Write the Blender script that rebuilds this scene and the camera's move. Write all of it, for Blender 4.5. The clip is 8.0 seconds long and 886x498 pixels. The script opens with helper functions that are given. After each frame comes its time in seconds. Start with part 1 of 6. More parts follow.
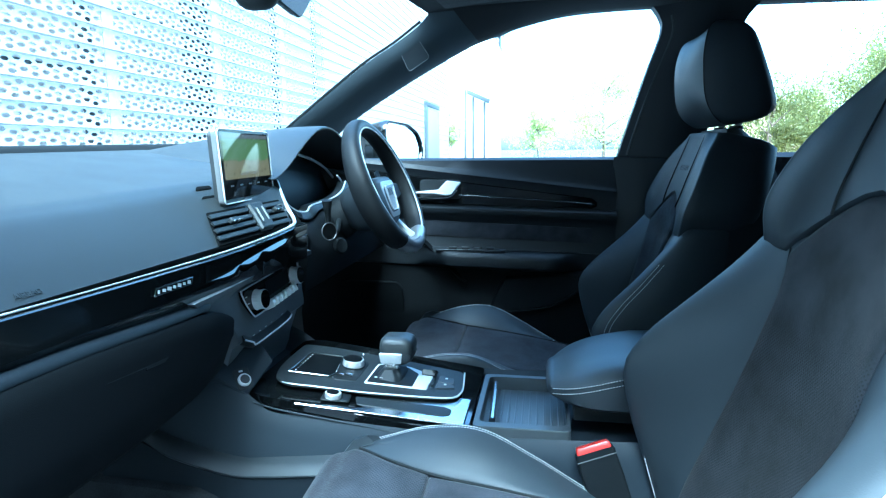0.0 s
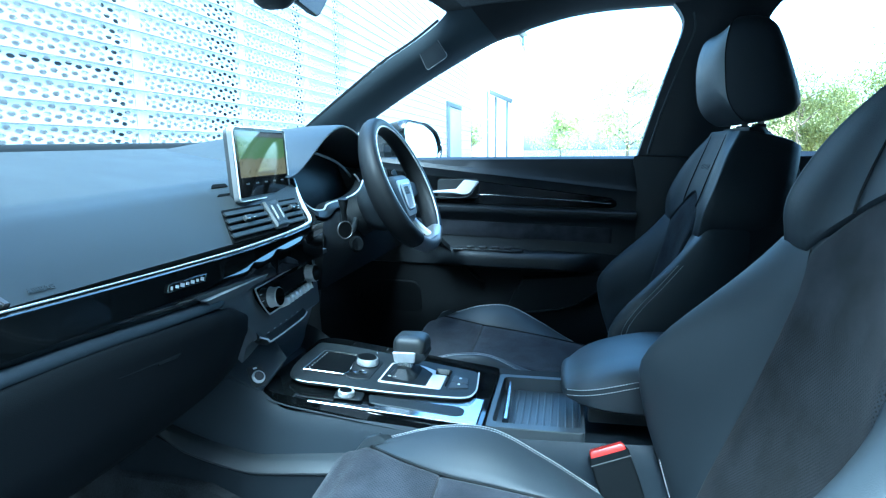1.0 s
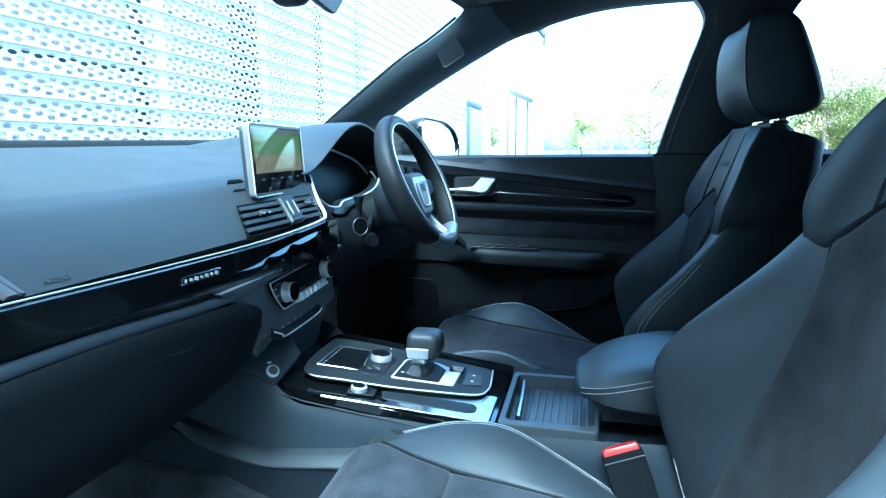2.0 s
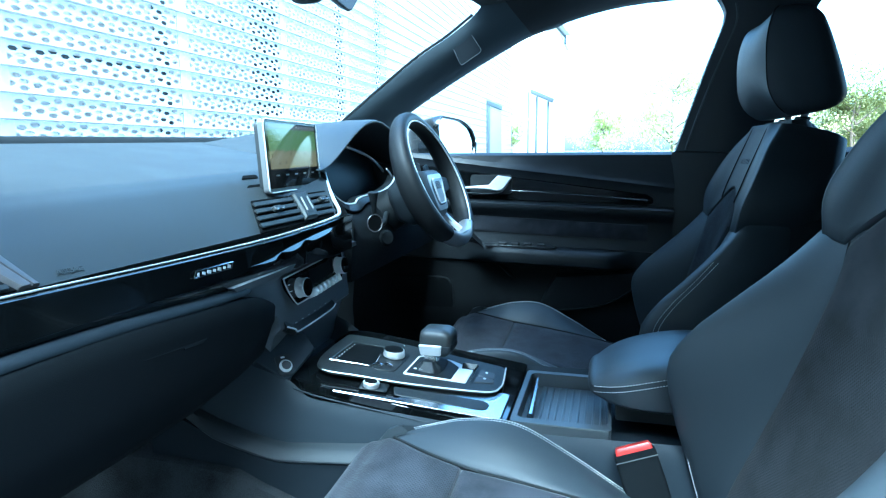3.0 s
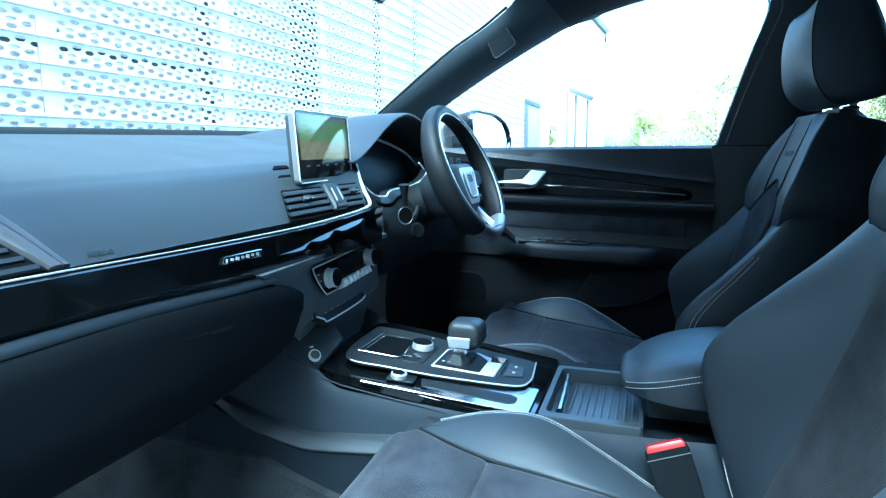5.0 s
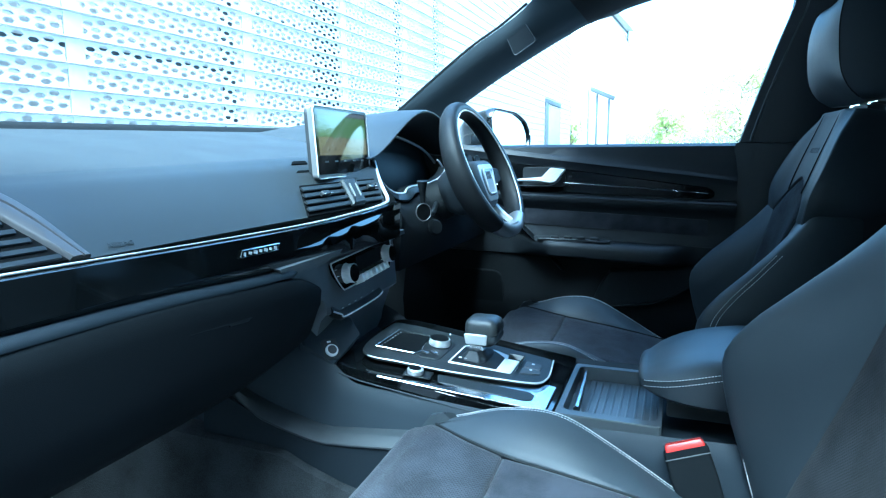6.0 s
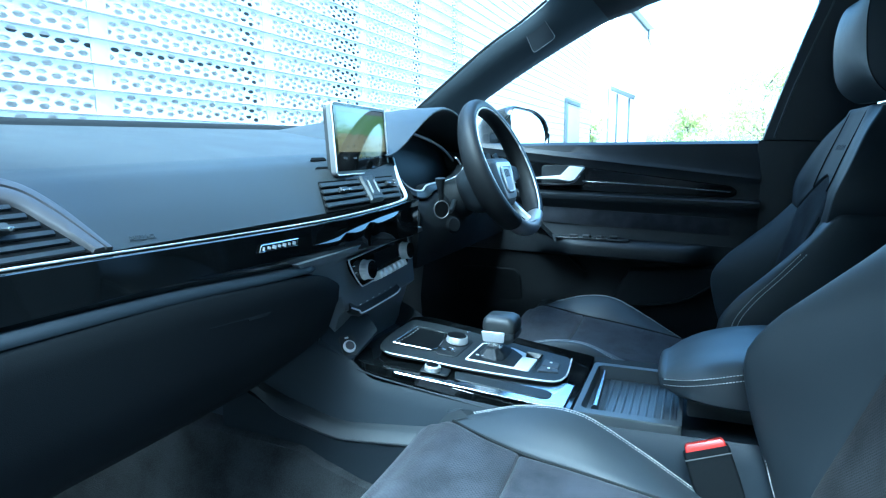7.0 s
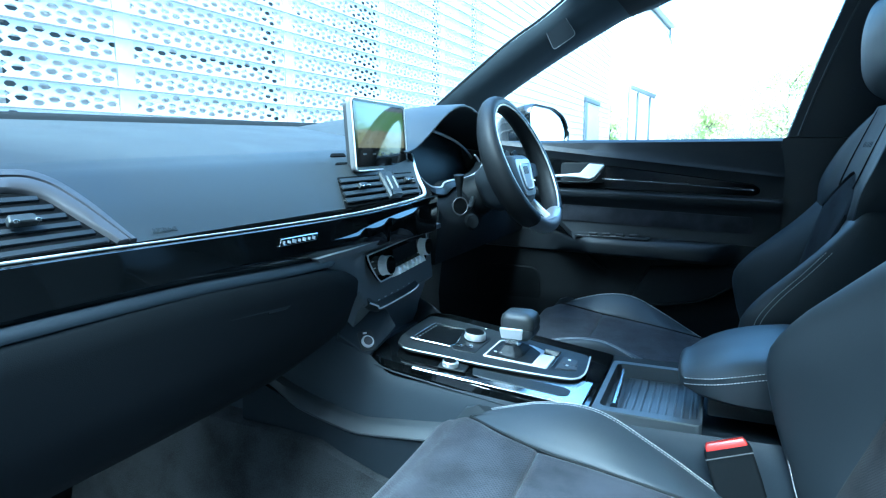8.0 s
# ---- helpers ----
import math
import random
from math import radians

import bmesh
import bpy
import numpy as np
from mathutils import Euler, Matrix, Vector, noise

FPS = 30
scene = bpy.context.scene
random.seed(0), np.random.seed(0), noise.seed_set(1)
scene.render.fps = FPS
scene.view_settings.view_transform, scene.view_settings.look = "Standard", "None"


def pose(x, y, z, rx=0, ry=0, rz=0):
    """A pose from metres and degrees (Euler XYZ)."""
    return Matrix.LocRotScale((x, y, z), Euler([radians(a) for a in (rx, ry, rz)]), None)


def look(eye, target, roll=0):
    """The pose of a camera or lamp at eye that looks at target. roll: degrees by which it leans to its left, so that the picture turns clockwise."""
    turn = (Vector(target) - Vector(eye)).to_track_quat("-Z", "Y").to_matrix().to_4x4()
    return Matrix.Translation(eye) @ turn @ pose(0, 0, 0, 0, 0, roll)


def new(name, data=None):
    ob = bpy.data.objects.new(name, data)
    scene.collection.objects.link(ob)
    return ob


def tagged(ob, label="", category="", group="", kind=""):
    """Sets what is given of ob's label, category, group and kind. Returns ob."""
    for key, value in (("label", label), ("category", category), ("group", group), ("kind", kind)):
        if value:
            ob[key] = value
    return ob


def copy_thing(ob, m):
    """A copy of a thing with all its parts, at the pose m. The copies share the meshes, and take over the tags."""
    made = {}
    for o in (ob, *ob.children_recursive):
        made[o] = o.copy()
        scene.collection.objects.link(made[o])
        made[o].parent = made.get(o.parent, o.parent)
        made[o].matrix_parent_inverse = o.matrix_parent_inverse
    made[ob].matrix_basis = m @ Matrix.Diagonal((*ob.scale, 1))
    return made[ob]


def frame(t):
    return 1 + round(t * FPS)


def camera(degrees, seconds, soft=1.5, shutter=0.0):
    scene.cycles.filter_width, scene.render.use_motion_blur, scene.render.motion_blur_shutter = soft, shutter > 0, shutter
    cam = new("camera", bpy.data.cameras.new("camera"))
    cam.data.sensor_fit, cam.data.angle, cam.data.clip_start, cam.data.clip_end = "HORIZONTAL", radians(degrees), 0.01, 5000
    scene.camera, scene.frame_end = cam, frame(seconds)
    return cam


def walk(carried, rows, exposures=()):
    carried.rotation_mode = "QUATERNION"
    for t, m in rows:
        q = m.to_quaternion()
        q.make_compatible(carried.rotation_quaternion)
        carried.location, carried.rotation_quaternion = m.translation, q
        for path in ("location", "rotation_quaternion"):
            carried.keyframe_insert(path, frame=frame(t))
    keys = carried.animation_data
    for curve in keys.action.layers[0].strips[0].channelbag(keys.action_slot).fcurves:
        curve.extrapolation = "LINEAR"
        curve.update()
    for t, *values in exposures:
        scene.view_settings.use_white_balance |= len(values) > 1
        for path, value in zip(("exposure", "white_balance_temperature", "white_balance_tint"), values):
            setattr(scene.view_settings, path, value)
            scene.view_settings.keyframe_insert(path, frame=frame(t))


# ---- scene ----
cam = camera(71.7, 8.0, soft=1.25)
PATH = [
    (0, (-0.954, 0.088, 1.125), (0.994, 0.412, 0.806), -0.5),
    (0.5, (-0.95, 0.083, 1.123), (0.992, 0.442, 0.805), -0.5),
    (1, (-0.947, 0.077, 1.122), (0.988, 0.471, 0.804), -0.5),
    (1.5, (-0.945, 0.073, 1.119), (0.983, 0.498, 0.801), -0.5),
    (3, (-0.94, 0.059, 1.11), (0.966, 0.577, 0.793), -0.4),
    (3.5, (-0.936, 0.055, 1.106), (0.961, 0.602, 0.789), -0.5),
    (4, (-0.933, 0.051, 1.102), (0.955, 0.629, 0.786), -0.5),
    (4.5, (-0.931, 0.05, 1.099), (0.949, 0.655, 0.782), -0.5),
    (6, (-0.928, 0.047, 1.09), (0.921, 0.739, 0.772), -0.4),
    (6.5, (-0.926, 0.046, 1.087), (0.912, 0.766, 0.769), -0.4),
    (7, (-0.927, 0.047, 1.085), (0.901, 0.794, 0.767), -0.4),
    (7.5, (-0.927, 0.048, 1.083), (0.889, 0.82, 0.764), -0.3),
    (8, (-0.928, 0.048, 1.08), (0.877, 0.848, 0.76), -0.3),
]
walk(cam, [(t, look(eye, target, roll)) for t, eye, target, roll in PATH],
     [(0.0, 5.22, 4340, -16), (8.0, 5.22, 4340, -16)])

# ---- light ----
SUN_ELEV, SUN_TURN = radians(62), radians(262)
world = bpy.data.worlds.new("sky")
world.use_nodes = True
scene.world = world
wn = world.node_tree.nodes
sky = wn.new("ShaderNodeTexSky")
sky.sky_type, sky.sun_disc = "NISHITA", False
sky.sun_elevation, sky.sun_rotation = SUN_ELEV, SUN_TURN
sky.air_density, sky.dust_density, sky.ozone_density = 1.0, 4.0, 1.0
world.node_tree.links.new(sky.outputs[0], wn["Background"].inputs[0])
wn["Background"].inputs[1].default_value = 0.056
sun = new("sun", bpy.data.lights.new("sun", "SUN"))
sun.data.energy, sun.data.angle, sun.data.color = 0.6, radians(40), (1.0, 0.97, 0.93)
sun.matrix_world = look((math.sin(SUN_TURN) * math.cos(SUN_ELEV) * 20, math.cos(SUN_TURN) * math.cos(SUN_ELEV) * 20, math.sin(SUN_ELEV) * 20), (0, 0, 0))


# ---- materials ----
def material(name, color, rough=0.5, metal=0.0, grain=0.0, scale=400.0, vary=0.15, patch=9.0, bump=0.0, coat=0.0,
             sheen=0.0, spec=0.5, voronoi=False, rough_vary=0.1, contrast=1.0):
    """A surface with fine grain and broad wear in its colour, gloss and relief."""
    m = bpy.data.materials.new(name)
    m.use_nodes = True
    n, l = m.node_tree.nodes, m.node_tree.links
    b = n["Principled BSDF"]
    b.inputs["Metallic"].default_value = metal
    b.inputs["Coat Weight"].default_value = coat
    b.inputs["Coat Roughness"].default_value = 0.06
    b.inputs["Sheen Weight"].default_value = sheen
    b.inputs["Sheen Roughness"].default_value = 0.4
    b.inputs["Specular IOR Level"].default_value = spec
    co = n.new("ShaderNodeTexCoord")
    big = n.new("ShaderNodeTexNoise")
    big.inputs["Scale"].default_value, big.inputs["Detail"].default_value = patch, 5
    l.new(co.outputs["Object"], big.inputs["Vector"])
    fine = n.new("ShaderNodeTexVoronoi" if voronoi else "ShaderNodeTexNoise")
    fine.inputs["Scale"].default_value = scale
    l.new(co.outputs["Object"], fine.inputs["Vector"])
    mix = n.new("ShaderNodeMix")
    mix.data_type = "RGBA"
    mix.inputs[6].default_value = (*[c * (1 - vary) for c in color], 1)
    mix.inputs[7].default_value = (*[min(1, c * (1 + vary)) for c in color], 1)
    add = n.new("ShaderNodeMath")
    add.operation = "MULTIPLY_ADD"
    add.inputs[1].default_value = grain
    l.new(fine.outputs[0], add.inputs[0])
    l.new(big.outputs[0], add.inputs[2])
    level = n.new("ShaderNodeMapRange")
    level.inputs[1].default_value, level.inputs[2].default_value = 0.5 + grain * 0.4 - 0.5 / contrast, 0.5 + grain * 0.4 + 0.5 / contrast
    l.new(add.outputs[0], level.inputs[0])
    l.new(level.outputs[0] if contrast > 1 else add.outputs[0], mix.inputs[0])
    l.new(mix.outputs[2], b.inputs["Base Color"])
    rr = n.new("ShaderNodeMapRange")
    rr.inputs[3].default_value, rr.inputs[4].default_value = max(0.02, rough - rough_vary), min(1, rough + rough_vary)
    l.new(big.outputs[0], rr.inputs[0])
    l.new(rr.outputs[0], b.inputs["Roughness"])
    if bump:
        bp = n.new("ShaderNodeBump")
        bp.inputs["Strength"].default_value, bp.inputs["Distance"].default_value = bump, 0.001
        l.new(fine.outputs[0], bp.inputs["Height"])
        l.new(bp.outputs[0], b.inputs["Normal"])
    return m


VOID = material("vent_void", (0.0100, 0.0115, 0.0125), 0.8, vary=0.1, spec=0.2)
# near-black that puts the shade of vents and gaps into the colour
SHADE_BLACK = material("shade_black", (0.0022, 0.0026, 0.0030), 0.9, vary=0.1, spec=0.04)
SATIN = material("satin_grey", (0.062, 0.062, 0.066), 0.45, metal=0.3, vary=0.06)
LEATHER = material("leather", (0.0235, 0.0290, 0.0345), 0.55, grain=0.25, scale=900, bump=0.08, voronoi=True, spec=0.36)
POLISHED_LEATHER = material("worn_leather", (0.0285, 0.0320, 0.0335), 0.46, grain=0.25, scale=900, bump=0.06, voronoi=True, spec=0.48)
SUEDE = material("suede", (0.0245, 0.0265, 0.0325), 0.95, grain=0.2, scale=1500, vary=0.42, contrast=2.4, patch=24, bump=0.5, sheen=0.10, spec=0.1)
DASH = material("dash_skin", (0.0115, 0.0140, 0.0150), 0.52, grain=0.3, scale=1100, bump=0.15, voronoi=True, spec=0.36)
PLASTIC = material("black_plastic", (0.0060, 0.0084, 0.0114), 0.55, grain=0.3, scale=1200, bump=0.15, voronoi=True, spec=0.38)
CONSOLE = material("console_plastic", (0.0066, 0.0092, 0.0125), 0.60, grain=0.3, scale=1200, bump=0.15, voronoi=True, spec=0.16)
CLOTH = material("pillar_cloth", (0.034, 0.044, 0.052), 0.7, grain=0.4, scale=1500, bump=0.2, spec=0.3)
DARK = material("dark_plastic", (0.0105, 0.0130, 0.0155), 0.6, grain=0.3, scale=1200, bump=0.15, voronoi=True, spec=0.45)
GLOSS = material("piano_black", (0.0035, 0.0042, 0.0046), 0.05, vary=0.1, rough_vary=0.02, spec=0.52)
CHROME = material("satin_chrome", (0.72, 0.73, 0.74), 0.22, metal=1.0, vary=0.05, scale=2500, bump=0.05)
SCREEN = material("display_glass", (0.0040, 0.0048, 0.0054), 0.40, vary=0.05, spec=0.05)
POLISHED = material("polished_chrome", (0.82, 0.83, 0.84), 0.08, metal=1.0, vary=0.03, rough_vary=0.03)
SURROUND = material("surround_grey", (0.038, 0.038, 0.041), 0.50, metal=0.2, vary=0.06, spec=0.4)
SILVER = material("silver_paint", (0.34, 0.345, 0.35), 0.32, metal=0.6, vary=0.05)
BULKHEAD = material("bulkhead_carpet", (0.0150, 0.0165, 0.0180), 1.0, grain=0.8, scale=500, vary=0.5, contrast=2.0, patch=20, bump=1.0, spec=0.05)
CARPET = material("carpet", (0.0165, 0.0180, 0.0196), 1.0, grain=0.8, scale=500, vary=0.5, contrast=2.0, patch=20, bump=1.0, spec=0.05)
LINING = material("headlining", (0.020, 0.021, 0.022), 0.9, grain=0.5, scale=1500, vary=0.2, bump=0.4, sheen=0.1, spec=0.2)
PALE_SILVER = material("pale_silver", (0.66, 0.67, 0.68), 0.40, metal=0.15, vary=0.05)
COLUMN = material("column_black", (0.0080, 0.0098, 0.0112), 0.55, grain=0.3, scale=1200, bump=0.1, vary=0.15, spec=0.24)
DISPLAY = material("display_gloss", (0.004, 0.0045, 0.0045), 0.05, vary=0.1, rough_vary=0.02, spec=0.7)
DRY = material("dry_grass", (0.40, 0.31, 0.18), 0.9, grain=0.8, scale=40, vary=0.45, patch=2.0, bump=0.6)
RIM = material("rim_leather", (0.0100, 0.0114, 0.0128), 0.54, grain=0.3, scale=1000, bump=0.12, voronoi=True, spec=0.27)
# lighter console plastic: daylight on the upturned edge put into the colour
LIT_LEDGE = material("lit_ledge_plastic", (0.024, 0.028, 0.032), 0.50, grain=0.3, scale=1000, bump=0.12, spec=0.42)
# the seat leather again, darkened: the shoulder's shade put into the colour
SHADED_LEATHER = material("shaded_leather", (0.0195, 0.0240, 0.0285), 0.56, grain=0.25, scale=900, bump=0.08, voronoi=True, spec=0.30)
BRIGHT = material("bright_metal", (0.74, 0.75, 0.76), 0.34, metal=0.7, vary=0.06)
TRAYMAT = material("tray_rubber", (0.048, 0.055, 0.061), 0.42, grain=0.3, scale=700, bump=0.12, spec=0.6)
THREAD = material("pale_thread", (0.62, 0.62, 0.62), 0.7, vary=0.1)
RED = material("red_plastic", (0.50, 0.022, 0.016), 0.35, vary=0.15)
RUBBER = material("rubber", (0.032, 0.035, 0.038), 0.5, grain=0.2, scale=900, bump=0.12)
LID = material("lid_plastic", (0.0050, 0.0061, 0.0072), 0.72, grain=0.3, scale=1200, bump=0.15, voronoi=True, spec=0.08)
STACK = material("stack_plastic", (0.090, 0.100, 0.110), 0.46, grain=0.3, scale=1100, bump=0.12, voronoi=True, spec=0.5)
SIDE = material("console_side", (0.0165, 0.0222, 0.0290), 0.58, grain=0.3, scale=1200, bump=0.15, voronoi=True, spec=0.22)
FRAME = material("frame_grey", (0.17, 0.175, 0.18), 0.38, metal=0.4, vary=0.06)
INLAY = material("inlay_black", (0.003, 0.0035, 0.004), 0.12, vary=0.1, rough_vary=0.03, spec=0.16)
WHITE_PRINT = material("white_print", (0.7, 0.7, 0.7), 0.6, vary=0.05)
# grey tint stands in for the mirror's darker reflection of the cabin
GREYED_MIRROR = material("greyed_mirror", (0.16, 0.17, 0.18), 0.06, metal=1.0, vary=0.05, rough_vary=0.01)
MIRROR = material("mirror_glass", (0.9, 0.9, 0.9), 0.01, metal=1.0, vary=0.01, rough_vary=0.005)
FACADE = material("white_metal_sheet", (0.535, 0.51, 0.48), 0.45, grain=0.1, scale=60, vary=0.06, patch=1.5)
BACKING = material("facade_backing", (0.53, 0.505, 0.48), 0.7, vary=0.25, patch=0.8)
DOORGREY = material("door_grey", (0.23, 0.24, 0.245), 0.5, vary=0.1)
POST = material("facade_post", (0.06, 0.065, 0.07), 0.6, vary=0.2)
RENDERED = material("white_render", (0.78, 0.79, 0.80), 0.8, vary=0.05, patch=2, grain=0.2, scale=80, bump=0.2)
ASPHALT = material("asphalt", (0.056, 0.062, 0.072), 0.9, grain=0.8, scale=120, vary=0.3, patch=0.7, bump=0.5)
BARK = material("bark", (0.12, 0.09, 0.06), 0.9, grain=0.6, scale=60, vary=0.3, bump=0.8)
CARPAINT = material("grey_paint", (0.10, 0.105, 0.11), 0.25, metal=0.5, vary=0.05, coat=1.0)


def leaf_material(name, color):
    """Leaves that let some daylight through."""
    m = material(name, color, 0.5, vary=0.4, patch=3.0, grain=0.5, scale=30)
    n, l = m.node_tree.nodes, m.node_tree.links
    thin, mix = n.new("ShaderNodeBsdfTranslucent"), n.new("ShaderNodeMixShader")
    thin.inputs[0].default_value = (color[0] * 1.6, color[1] * 1.6, color[2], 1)
    mix.inputs[0].default_value = 0.45
    l.new(n["Principled BSDF"].outputs[0], mix.inputs[1])
    l.new(thin.outputs[0], mix.inputs[2])
    l.new(mix.outputs[0], n["Material Output"].inputs[0])
    return m


LEAF = leaf_material("leaf", (0.34, 0.36, 0.16))
# darker leaves for the unseen trees that hold back sky light
LEAF_BLOCKER = leaf_material("leaf_blocker", (0.055, 0.075, 0.050))
LEAF_DEEP = leaf_material("leaf_deep", (0.135, 0.14, 0.05))


def glass_material(name, tint=(0.95, 0.98, 0.97)):
    """Clear glass with a thin gloss."""
    m = bpy.data.materials.new(name)
    m.use_nodes = True
    n, l = m.node_tree.nodes, m.node_tree.links
    n.remove(n["Principled BSDF"])
    clear, gloss, mix = n.new("ShaderNodeBsdfTransparent"), n.new("ShaderNodeBsdfGlossy"), n.new("ShaderNodeMixShader")
    clear.inputs[0].default_value = (*tint, 1)
    gloss.inputs["Roughness"].default_value = 0.02
    mix.inputs[0].default_value = 0.04
    l.new(clear.outputs[0], mix.inputs[1])
    l.new(gloss.outputs[0], mix.inputs[2])
    l.new(mix.outputs[0], n["Material Output"].inputs[0])
    return m


GLASS = glass_material("clear_glass")


def perforate(mat, pitch, top, tilt=90, depth=1.0):
    """Rows of pin holes pressed into a cloth, up to the height top on its thing."""
    n, l = mat.node_tree.nodes, mat.node_tree.links
    b = n["Principled BSDF"]
    co, turn, dots = n.new("ShaderNodeTexCoord"), n.new("ShaderNodeMapping"), n.new("ShaderNodeTexVoronoi")
    turn.inputs["Rotation"].default_value = (radians(tilt), radians(0), radians(45))
    dots.voronoi_dimensions = "2D"
    dots.inputs["Scale"].default_value, dots.inputs["Randomness"].default_value = 1 / pitch, 0.0
    l.new(co.outputs["Object"], turn.inputs[0])
    l.new(turn.outputs[0], dots.inputs["Vector"])
    hole, split, low, keep, mix = n.new("ShaderNodeMapRange"), n.new("ShaderNodeSeparateXYZ"), n.new("ShaderNodeMapRange"), n.new("ShaderNodeMath"), n.new("ShaderNodeMix")
    hole.inputs[1].default_value, hole.inputs[2].default_value, hole.inputs[3].default_value, hole.inputs[4].default_value = 0.20, 0.32, 1.0, 0.0
    l.new(dots.outputs["Distance"], hole.inputs[0])
    l.new(co.outputs["Object"], split.inputs[0])
    low.inputs[1].default_value, low.inputs[2].default_value, low.inputs[3].default_value, low.inputs[4].default_value = top - 0.02, top + 0.02, depth, 0.0
    l.new(split.outputs[2], low.inputs[0])
    keep.operation = "MULTIPLY"
    l.new(hole.outputs[0], keep.inputs[0])
    l.new(low.outputs[0], keep.inputs[1])
    mix.data_type = "RGBA"
    old = b.inputs["Base Color"].links[0].from_socket
    l.new(old, mix.inputs[6])
    mix.inputs[7].default_value = (0.004, 0.004, 0.0045, 1)
    l.new(keep.outputs[0], mix.inputs[0])
    l.new(mix.outputs[2], b.inputs["Base Color"])
    return mat


SUEDE_FLAT = perforate(material("perforated_cushion_suede", (0.0250, 0.0270, 0.0330), 0.95, grain=0.2, scale=1500, vary=0.42, contrast=2.4, patch=24, bump=0.5, sheen=0.10, spec=0.1), 0.0034, 5.0, 0, 0.7)
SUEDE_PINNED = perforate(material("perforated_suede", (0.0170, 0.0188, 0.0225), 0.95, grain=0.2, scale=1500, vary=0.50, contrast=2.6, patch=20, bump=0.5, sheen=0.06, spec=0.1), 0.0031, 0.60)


def lit_material(name, glow):
    """A lit area of the display behind glossy glass."""
    m = material(name, (0.004, 0.0045, 0.0045), 0.05, vary=0.1, rough_vary=0.02, spec=0.62)
    b = m.node_tree.nodes["Principled BSDF"]
    b.inputs["Emission Color"].default_value = (*glow, 1)
    b.inputs["Emission Strength"].default_value = 1.0
    return m


MAP_HEAD = lit_material("map_header", (0.0040, 0.0036, 0.0034))
MAP_GREEN = lit_material("map_green", (0.0037, 0.0052, 0.0019))
MAP_SHADE = lit_material("map_shade", (0.0034, 0.0025, 0.0014))
MAP_TAN = lit_material("map_tan", (0.0066, 0.0050, 0.0027))

# ---- building helpers ----
BASE = {}


def thing(name, base, label, category, group="", kind=""):
    """An empty at the base of a thing, to hold its parts."""
    ob = new(name)
    ob.location = base
    ob.empty_display_size = 0.05
    BASE[ob] = Vector(base)
    return tagged(ob, label, category, group, kind)


def mesh_object(name, bm, mat, base=(0, 0, 0), smooth=40):
    """A mesh object from a bmesh in world places, with its origin at base."""
    bmesh.ops.recalc_face_normals(bm, faces=bm.faces[:])
    me = bpy.data.meshes.new(name)
    bm.to_mesh(me)
    bm.free()
    me.transform(Matrix.Translation(-Vector(base)))
    me.materials.append(mat)
    me.polygons.foreach_set("use_smooth", [True] * len(me.polygons))
    me.set_sharp_from_angle(angle=radians(smooth))
    return new(name, me)


def part(name, bm, mat, parent, label="", smooth=40, kind=""):
    base = BASE[parent]
    ob = mesh_object(name, bm, mat, base, smooth)
    ob.parent = parent
    BASE[ob] = base
    return tagged(ob, label, kind=kind)


def solid(name, bm, mat, label, category, kind="", base=None, smooth=40, group=""):
    """A thing that is one mesh."""
    if base is None:
        xs = [v.co for v in bm.verts]
        base = (sum(c.x for c in xs) / len(xs), sum(c.y for c in xs) / len(xs), min(c.z for c in xs))
    ob = mesh_object(name, bm, mat, base, smooth)
    ob.location = base
    BASE[ob] = Vector(base)
    return tagged(ob, label, category, group, kind)


def spline(points, count):
    """count places along a smooth curve through the points."""
    p = [Vector(q) for q in points]
    p = [2 * p[0] - p[1], *p, 2 * p[-1] - p[-2]]
    out, spans = [], len(p) - 3
    for i in range(count):
        s = i / (count - 1) * spans
        k = min(int(s), spans - 1)
        t = s - k
        a, b, c, d = p[k:k + 4]
        out.append(0.5 * ((2 * b) + (c - a) * t + (2 * a - 5 * b + 4 * c - d) * t * t + (3 * b - a - 3 * c + d) * t ** 3))
    return out


def table(x, pairs):
    """Smoothly interpolated value from (x, value) pairs."""
    if x <= pairs[0][0]:
        return pairs[0][1]
    if x >= pairs[-1][0]:
        return pairs[-1][1]
    k = max(i for i in range(len(pairs) - 1) if pairs[i][0] <= x)
    def slope(i):
        a, b = pairs[max(i - 1, 0)], pairs[min(i + 1, len(pairs) - 1)]
        return (b[1] - a[1]) / (b[0] - a[0])
    (x0, v0), (x1, v1) = pairs[k], pairs[k + 1]
    h = x1 - x0
    t = (x - x0) / h
    return (2 * t ** 3 - 3 * t * t + 1) * v0 + (t ** 3 - 2 * t * t + t) * h * slope(k) + (3 * t * t - 2 * t ** 3) * v1 + (t ** 3 - t * t) * h * slope(k + 1)


def skin(bm, rings, closed=True, caps=True):
    """Faces between rings of places, one after the other."""
    vs = [[bm.verts.new(p) for p in ring] for ring in rings]
    n = len(vs[0])
    for a, b in zip(vs, vs[1:]):
        for i in range(n if closed else n - 1):
            j = (i + 1) % n
            bm.faces.new((a[i], a[j], b[j], b[i]))
    if caps and closed:
        bm.faces.new(vs[0][::-1])
        bm.faces.new(vs[-1])
    return bm


def loft(rings, caps=True):
    return skin(bmesh.new(), rings, True, caps)


